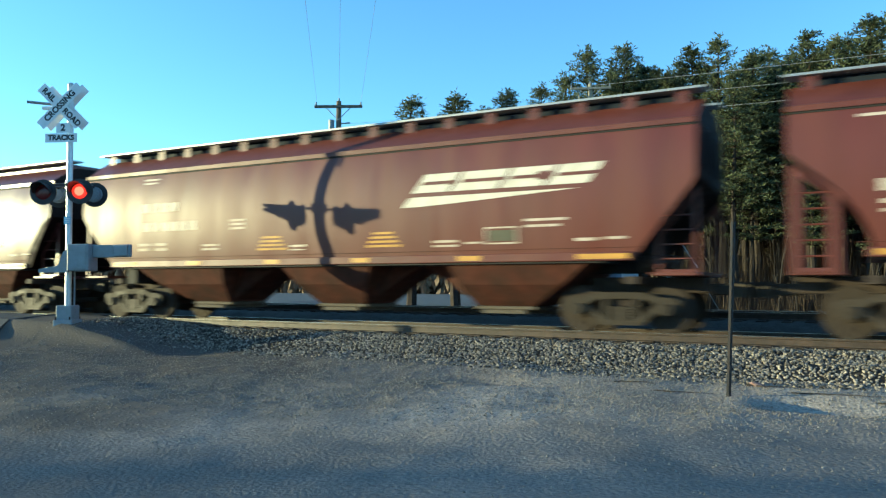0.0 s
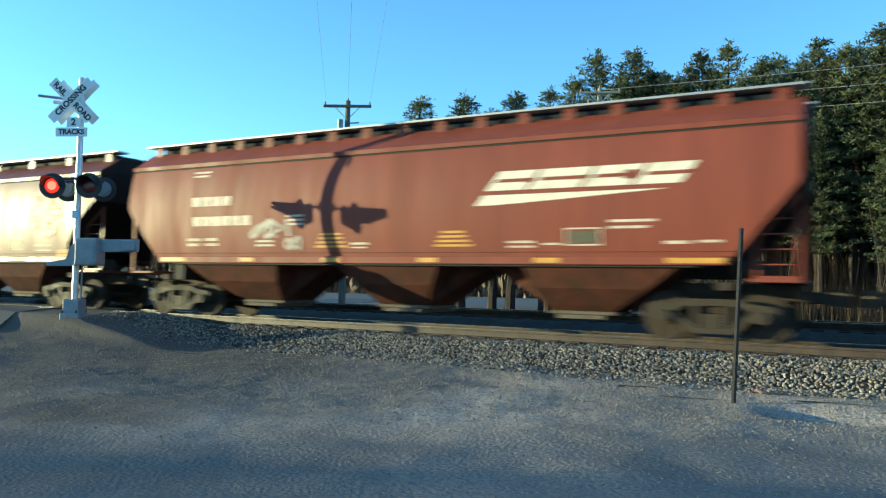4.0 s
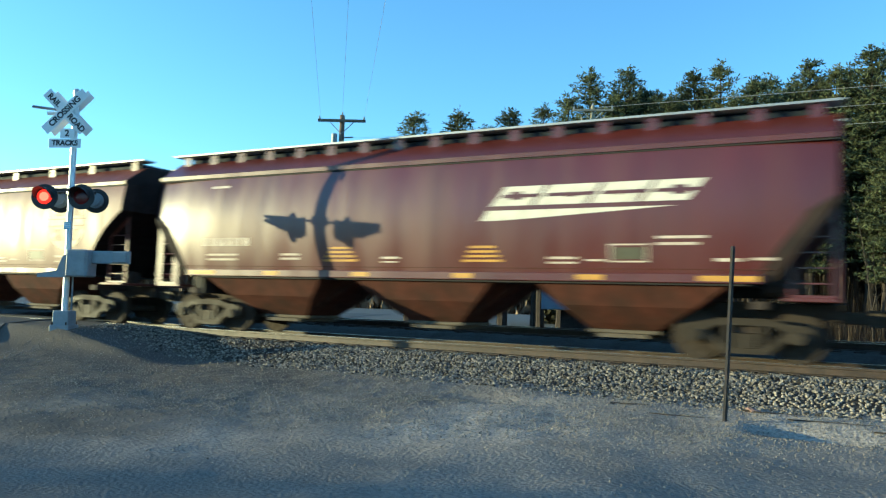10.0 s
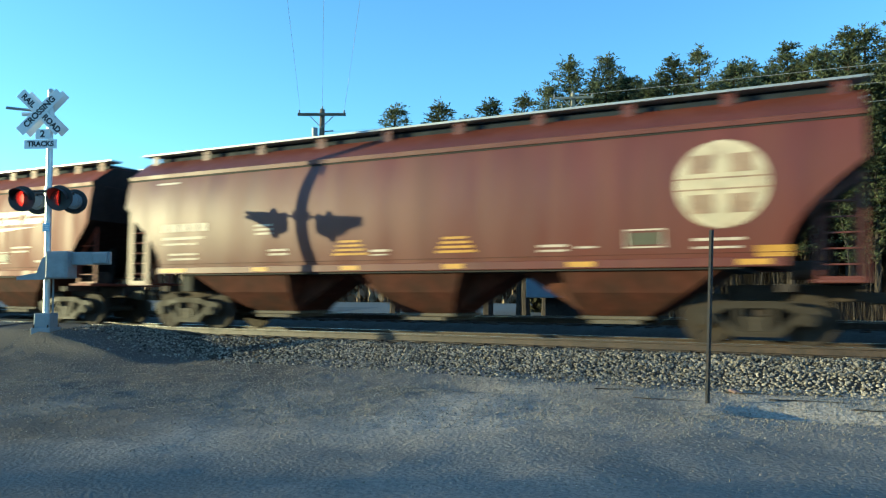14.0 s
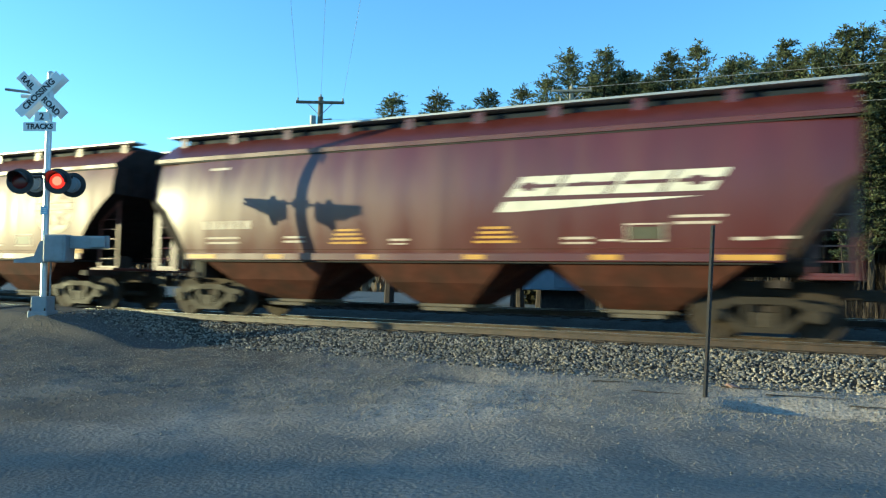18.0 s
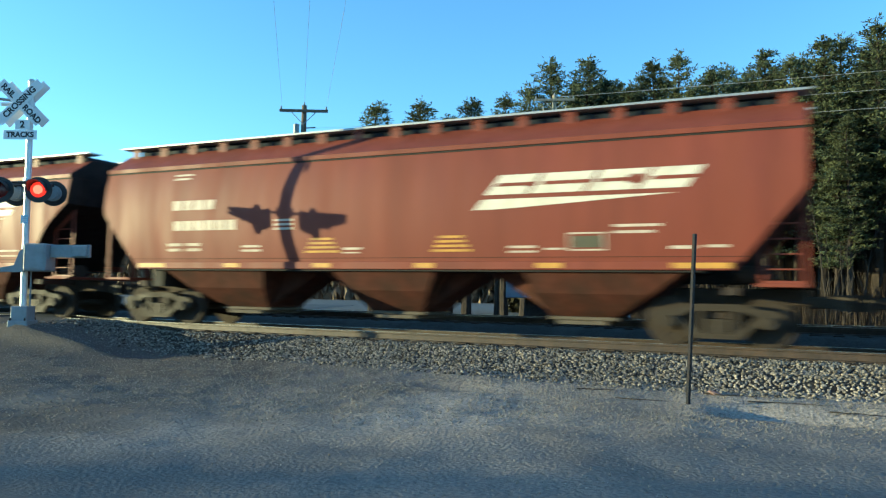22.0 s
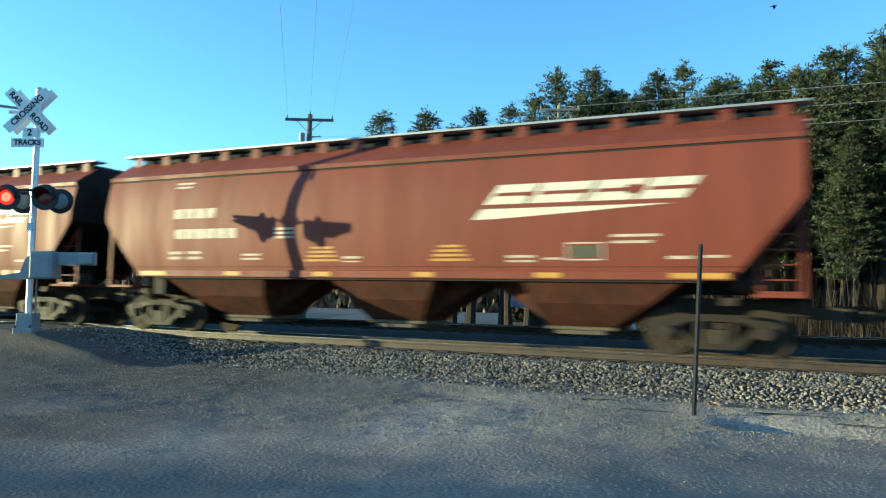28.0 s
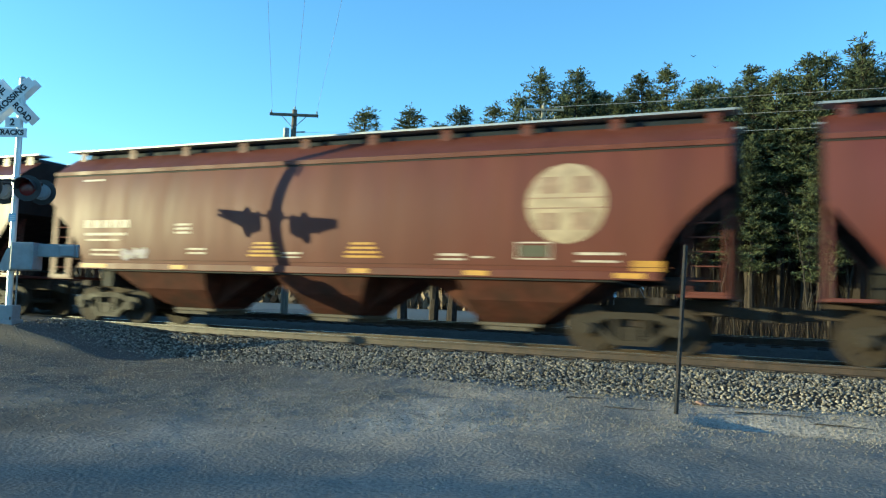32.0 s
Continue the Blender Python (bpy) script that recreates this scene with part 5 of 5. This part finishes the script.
# ---- trees ----
def pine_meshes(h, seed, bare=0.30, blades=11, step=0.19):
    """Trunk with limbs, and a crown of many small needle tufts in uneven tiers."""
    rng = random.Random(seed)
    bm = bmesh.new()
    pts = []
    dx = dy = 0.0
    for k in range(9):
        pts.append(Vector((dx, dy, h * k / 8)))
        dx += rng.uniform(-0.07, 0.07)
        dy += rng.uniform(-0.07, 0.07)
    for k in range(8):
        tube(bm, pts[k], pts[k + 1], 0.20 * (1 - k / 8.4) * h / 14, 0.20 * (1 - (k + 1) / 8.4) * h / 14, sides=7)

    def axis(z):
        u = min(7.999, z / h * 8)
        return pts[int(u)].lerp(pts[int(u) + 1], u - int(u))
    verts, faces = [], []

    def tuft(c, size, out):
        for _ in range(blades):
            d = Vector((rng.gauss(0, 1), rng.gauss(0, 1), rng.gauss(0.2, 0.6))).normalized()
            d = (d + out * 0.55 + Vector((0, 0, 0.40))).normalized()
            side = d.cross(Vector((rng.gauss(0, 1), rng.gauss(0, 1), rng.gauss(0, 1)))).normalized()
            ln, w = size * rng.uniform(0.7, 1.3), size * rng.uniform(0.10, 0.19)
            a = c + Vector((rng.gauss(0, 1), rng.gauss(0, 1), rng.gauss(0, 0.6))) * size * 0.35
            o = len(verts)
            verts.extend([(a - side * w)[:], (a + d * ln * 0.55 + side * w * 0.9)[:], (a + d * ln)[:], (a + d * ln * 0.5 - side * w * 1.1)[:]])
            faces.append((o, o + 1, o + 2, o + 3))
    z = h * bare
    lop = rng.uniform(0, 6.3)
    while z < h * 0.975:
        u = (z / h - bare) / (1 - bare)
        # widest a third of the way up, drawn in to a narrow uneven tip
        reach = h * 0.155 * (0.55 + 0.45 * math.sin(min(1.0, u * 2.6 + 0.15) * math.pi / 2)) * (1 - u) ** 0.78 + 0.10
        base = rng.uniform(0, 6.3)
        for k in range(rng.randint(5, 7)):
            ang = base + k * 6.283 / 6 + rng.uniform(-0.4, 0.4)
            if rng.random() < (0.35 if u < 0.15 else 0.10):
                continue
            ln = reach * rng.uniform(0.55, 1.15) * (1 + 0.18 * math.cos(ang - lop))
            out = Vector((math.cos(ang), math.sin(ang), 0))
            across = Vector((-out.y, out.x, 0))
            a = axis(z)
            rise = rng.uniform(-0.05, 0.20) + 0.75 * max(0.0, u - 0.45)
            b = a + out * ln + Vector((0, 0, ln * rise))
            tube(bm, a, b, 0.035 * (1 - 0.6 * u), 0.010, sides=4)
            n = max(3, int(ln / step))
            for j in range(n):
                f = 0.22 + 0.80 * (j + rng.random() * 0.8) / n
                c = a + (b - a) * f + across * rng.gauss(0, 0.17 * ln * f) + Vector((0, 0, rng.gauss(0.05, 0.06)))
                tuft(c, 0.25 * (1 - 0.30 * u), out)
        z += h * rng.uniform(0.020, 0.036) * (1 - 0.35 * u)
    for k in range(7):
        tuft(axis(h * (0.93 + 0.011 * k)) + Vector((rng.gauss(0, 0.07), rng.gauss(0, 0.07), 0)), 0.20, Vector((0, 0, 0.9)))
    trunk = mesh_of(bm, "pine_trunk")
    me = bpy.data.meshes.new("pine_crown")
    me.from_pydata(verts, [], faces)
    return trunk, me


PINES = [pine_meshes(14.0, 20 + k, bare) for k, bare in enumerate((0.38, 0.32, 0.42, 0.36, 0.30, 0.45))]
LIGHT_PINES = [pine_meshes(14.0, 40 + k, bare, 6, 0.5) for k, bare in enumerate((0.30, 0.22, 0.34))]


def pine(x, y, top, k, turn, wide=1.25, kinds=PINES):
    z = ground_z(x, y) - 0.15
    s = (top - z) / 14.0
    t = thing("pine_tree", "tall dark green pine with ragged boughs and a bare lower trunk", "tree", pose(x, y, z, 0, 0, turn), group="pines beyond the tracks")
    t.scale = (s * wide, s * wide, s)
    trunk, crown = kinds[k % len(kinds)]
    link("trunk", trunk, M_BARK, t)
    link("crown", crown, M_NEEDLE, t)
    return t


def pine_row():
    rng = random.Random(4)
    tops = [(-26.8, 28.8, 14.2), (-23.0, 28.0, 13.65), (-21.5, 29.5, 12.9), (-20.0, 29.0, 13.7), (-18.6, 31, 12.6), (-17.2, 28.5, 13.6), (-15.6, 27.5, 13.9), (-14.1, 28.0, 15.4), (-12.0, 28.6, 15.3), (-10.2, 31.0, 14.0),
            (-8.6, 29.5, 15.0), (-6.6, 28.4, 15.0), (-4.9, 28.6, 14.1), (-3.4, 31.0, 14.0), (-2.35, 28.6, 14.7), (-0.9, 28.2, 14.0), (0.35, 27.6, 14.8), (1.3, 29.0, 15.2), (2.8, 28.0, 15.4), (4.6, 29.5, 15.0), (6.4, 28.0, 14.8)]
    for k, (x, y, top) in enumerate(tops):
        pine(x, y, top, k, rng.uniform(0, 360), 1.75 if x < -18 else 1.4)
    for k in range(56):
        x = rng.uniform(-17.5, 20)
        y = rng.uniform(30.5, 42)
        pine(x, y, 0.82 + 13.0 * (y + 15.85) / 45.85 + rng.uniform(-1.3, 1.0) + 0.03 * (x + 17), k, rng.uniform(0, 360))
    for k, (x, y, top) in enumerate([(-13.0, 29.5, 13.6), (-11.2, 29.4, 14.2), (-9.4, 28.4, 13.4), (-7.6, 29.8, 14.0), (-5.7, 29.6, 13.2), (-4.1, 29.4, 13.2), (-1.6, 29.6, 13.5), (-0.2, 29.3, 13.2), (3.6, 29.0, 14.3), (5.5, 29.2, 14.6), (7.6, 28.6, 14.3), (8.8, 29.4, 13.8)]):
        pine(x, y, top, k + 1, rng.uniform(0, 360))
    for k in range(7):
        pine(rng.uniform(-7, 6), rng.uniform(25.0, 27.5), rng.uniform(9.0, 12.5), k + 3, rng.uniform(0, 360))
    # unseen pines added behind the lot, to cast the long shade over it
    u, v = Vector((-0.913, -0.408)), Vector((0.408, -0.913))
    for k in range(28):
        p = Vector((-8.0, -10.9)) + u * rng.uniform(62, 95) + v * (1.0 + 1.5 * k + rng.uniform(-0.4, 0.4))
        pine(p.x, p.y, rng.uniform(11, 15), k, rng.uniform(0, 360), 1.25, LIGHT_PINES)


    # and more unseen pines round the lot, added to block low sky light
    for k in range(34):
        g = radians(215 + 125 * k / 33)
        d = rng.uniform(48, 70)
        pine(d * math.cos(g), -16 + d * math.sin(g), rng.uniform(10, 15), k + 2, rng.uniform(0, 360), 1.25, LIGHT_PINES)


pine_row()


def bare_tree_mesh(h, seed):
    rng = random.Random(seed)
    bm = bmesh.new()

    def grow(a, d, ln, r, depth):
        b = a + d * ln
        tube(bm, a, b, r, r * 0.6, sides=5 if depth < 2 else 3)
        if depth == 3 or r < 0.006:
            return
        for _ in range(rng.randint(2, 3)):
            n = (d + Vector((rng.gauss(0, 0.45), rng.gauss(0, 0.45), rng.gauss(0.1, 0.25)))).normalized()
            grow(a.lerp(b, rng.uniform(0.45, 1.0)), n, ln * rng.uniform(0.45, 0.75), r * 0.5, depth + 1)
    a = Vector((0, 0, 0))
    d = Vector((rng.gauss(0, 0.06), rng.gauss(0, 0.06), 1)).normalized()
    for k in range(4):
        grow(a, d, h / 4.6, 0.042 * (1 - 0.2 * k), 1)
        a = a + d * h / 4.6
        d = (d + Vector((rng.gauss(0, 0.08), rng.gauss(0, 0.08), 0))).normalized()
    return mesh_of(bm, "bare_tree")


BARE = [bare_tree_mesh(6.0, 70 + k) for k in range(4)]


def understory():
    rng = random.Random(9)
    for k in range(70):
        x, y = rng.uniform(-8, 14), rng.uniform(24.0, 30)
        ob = link("bare_tree", BARE[k % 4], M_GREYBARK, None, pose(x, y, ground_z(x, y) - 0.1, 0, 0, rng.uniform(0, 360)))
        s = rng.uniform(0.6, 1.35)
        ob.scale = (s, s, s)
        tagged(ob, "thin leafless grey sapling at the edge of the pines", "tree", group="bare saplings")
    bm_v, bm_f = [], []
    for k in range(40000):
        x, y = rng.uniform(-9, 26), rng.uniform(24.5, 40)
        z = ground_z(x, y)
        h = rng.uniform(0.5, 1.0) * (1.6 + 3.6 * smooth01((y - 25) / 4)) * (0.7 + 0.6 * noise.noise((x * 0.4, y * 0.4, 5.0)))
        a, ln = rng.uniform(0, 6.3), rng.gauss(0, 0.25)
        w = rng.uniform(0.007, 0.022)
        c, s = math.cos(a), math.sin(a)
        o = len(bm_v)
        bm_v += [(x - w * c, y - w * s, z - 0.05), (x + w * c, y + w * s, z - 0.05), (x + ln * s + w * c * 0.3, y - ln * c, z + h), (x + w * s, y - w * c, z - 0.05)]
        bm_f += [(o, o + 1, o + 2), (o + 1, o + 3, o + 2), (o + 3, o, o + 2)]
    me = bpy.data.meshes.new("dry_brush")
    me.from_pydata(bm_v, [], bm_f)
    tagged(link("dry_brush", me, M_BRUSH), "brown leafless brush and dead weeds under the pines", "brush", kind="stuff")


understory()


def far_wood():
    """The dense wood that closes the view behind the pines, shaded by its colour."""
    rng = random.Random(17)
    vs, fs = [], []
    for k in range(68000):
        x, y = rng.uniform(-24, 48), rng.uniform(44, 57)
        top = 9.5 + 2.0 * noise.noise((x * 0.25, y * 0.2, 0.0))
        z = ground_z(x, y) + top * rng.random() ** 1.15
        c = Vector((x, y, z))
        d = Vector((rng.gauss(0, 1), rng.gauss(0, 1), rng.gauss(0, 1))).normalized()
        e = d.cross(Vector((rng.gauss(0, 1), rng.gauss(0, 1), rng.gauss(0, 1)))).normalized()
        s = rng.uniform(0.22, 0.5)
        o = len(vs)
        vs += [(c - d * s)[:], (c + e * s * 0.5)[:], (c + d * s)[:], (c - e * s * 0.5)[:]]
        fs.append((o, o + 1, o + 2, o + 3))
    me = bpy.data.meshes.new("far_wood")
    me.from_pydata(vs, [], fs)
    tagged(link("far_wood", me, M_WOOD), "dense wood behind the row of pines, its dimness in its colour", "trees", kind="stuff")


far_wood()


def bare_wood():
    """Leafless wood across the open land, far off beyond the road."""
    rng = random.Random(23)
    vs, fs = [], []
    for k in range(42000):
        x, y = rng.uniform(-330, -30), rng.uniform(150, 185)
        z = ground_z(x, y) + (15.0 + 3.0 * noise.noise((x * 0.06, y * 0.06, 3.0))) * rng.random() ** 1.2
        a, s, w = rng.uniform(0, 3.14), rng.uniform(0.8, 2.2), rng.uniform(0.4, 1.1)
        c, d = math.cos(a) * w, math.sin(a) * w
        lx = rng.uniform(-0.6, 0.6)
        o = len(vs)
        vs += [(x - c, y - d, z), (x + lx, y, z - s), (x + c, y + d, z), (x - lx, y, z + s)]
        fs.append((o, o + 1, o + 2, o + 3))
    me = bpy.data.meshes.new("bare_wood")
    me.from_pydata(vs, [], fs)
    tagged(link("bare_wood", me, M_FARWOOD), "tan leafless wood far across the open land", "trees", kind="stuff")


bare_wood()


# ---- birds over the pines ----
def bird(label):
    b = thing("bird", label, "bird", group="birds in the sky")
    bm = tube(bmesh.new(), (-0.16, 0, 0), (0.06, 0, 0.01), 0.035, 0.055, sides=8)
    tube(bm, (0.06, 0, 0.01), (0.20, 0, 0.02), 0.055, 0.02, sides=8)
    part("body", bm, M_FEATHER, b)
    part("tail", prism(bmesh.new(), [(-0.30, -0.06), (-0.30, 0.06), (-0.15, 0.025), (-0.15, -0.025)], "z", -0.006, 0.006), M_FEATHER, b)
    wings = []
    for s in (-1, 1):
        bm = prism(bmesh.new(), [(0.10, 0.02 * s), (0.09, 0.22 * s), (-0.02, 0.44 * s), (-0.09, 0.24 * s), (-0.08, 0.02 * s)][::s], "z", -0.007, 0.007)
        wings.append((part("wing", bm, M_FEATHER, b), s))
    return b, wings


BIRD_ONE, BIRD_TWO, BIRD_THREE = bird("dark bird gliding high over the pines"), bird("small dark bird rising over the pines"), bird("small dark bird rising over the pines")


def motions():
    """The train rolls past at a steady speed; each wheelset turns while its car is near."""
    for n, car, x in TRAIN:
        walk(car, [(float(t), pose(x + rolled(t), 0, 0)) for t in range(0, 33, 4)])
    where = {n: x for n, _, x in TRAIN}
    for ob, x, n in SPOKES:
        near = [k for k in range(32 * FPS + 1) if -38 < where[n] + rolled(k / FPS) < 14]
        if not near:
            continue
        a, b = near[0], near[-1]
        rows = [(0.0, 0.0)] if a > 0 else []
        rows += [(k / FPS, (rolled(k / FPS) - rolled(a / FPS)) / 0.457) for k in near]
        if b < 32 * FPS:
            rows.append((32.0, rows[-1][1]))
        walk(ob, [(t, Matrix.Translation((x, 0, 0.457)) @ Matrix.Rotation(q, 4, "Y")) for t, q in rows])
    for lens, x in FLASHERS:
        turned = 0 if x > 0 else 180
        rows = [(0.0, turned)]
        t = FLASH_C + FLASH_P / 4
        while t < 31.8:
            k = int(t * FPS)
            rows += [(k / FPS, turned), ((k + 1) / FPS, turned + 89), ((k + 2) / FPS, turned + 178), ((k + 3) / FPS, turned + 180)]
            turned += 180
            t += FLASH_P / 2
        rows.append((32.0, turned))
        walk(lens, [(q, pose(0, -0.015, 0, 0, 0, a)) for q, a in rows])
    # one bird crosses high above; two more rise from behind the trees at the end
    walk(BIRD_ONE[0], [(t, pose(x, y, z, 0, 0, 2)) for t, x, y, z in ((0.0, -72.0, 30.0, 42.0), (20.0, -22.5, 37.0, 27.5), (27.5, -3.81, 39.91, 22.33), (28.0, -2.56, 40.09, 22.04), (28.5, -1.24, 40.22, 21.78),
                                                                  (29.0, 0.12, 40.29, 21.60), (29.5, 1.51, 40.31, 21.50), (30.0, 2.83, 40.22, 21.58), (30.5, 4.06, 40.08, 21.71), (32.0, 8.0, 39.8, 23.2))])
    walk(BIRD_TWO[0], [(t, pose(x, y, z, 0, 0, 110)) for t, x, y, z in ((0.0, -9.0, 79.5, 12.0), (29.0, -9.0, 79.5, 12.0), (30.0, -10.0, 79.3, 23.0), (31.0, -11.35, 79.0, 29.87), (31.5, -12.08, 78.4, 31.45), (32.0, -11.21, 78.35, 31.79))])
    walk(BIRD_THREE[0], [(t, pose(x, y, z, 0, 0, 110)) for t, x, y, z in ((0.0, -7.0, 80.0, 12.0), (29.2, -7.0, 80.0, 12.0), (30.2, -8.4, 79.8, 22.5), (31.0, -9.57, 79.43, 28.2), (31.5, -10.05, 79.0, 30.19), (32.0, -8.74, 79.04, 30.44))])
    for n, (_, wings) in enumerate((BIRD_ONE, BIRD_TWO, BIRD_THREE)):
        for w, side in wings:
            walk(w, [(26.0 + 0.1 * k if k else 0.0, pose(0, 0, 0, side * (12 + 26 * math.sin(k * 1.15 + n)), 0, 0)) for k in range(61)])


motions()
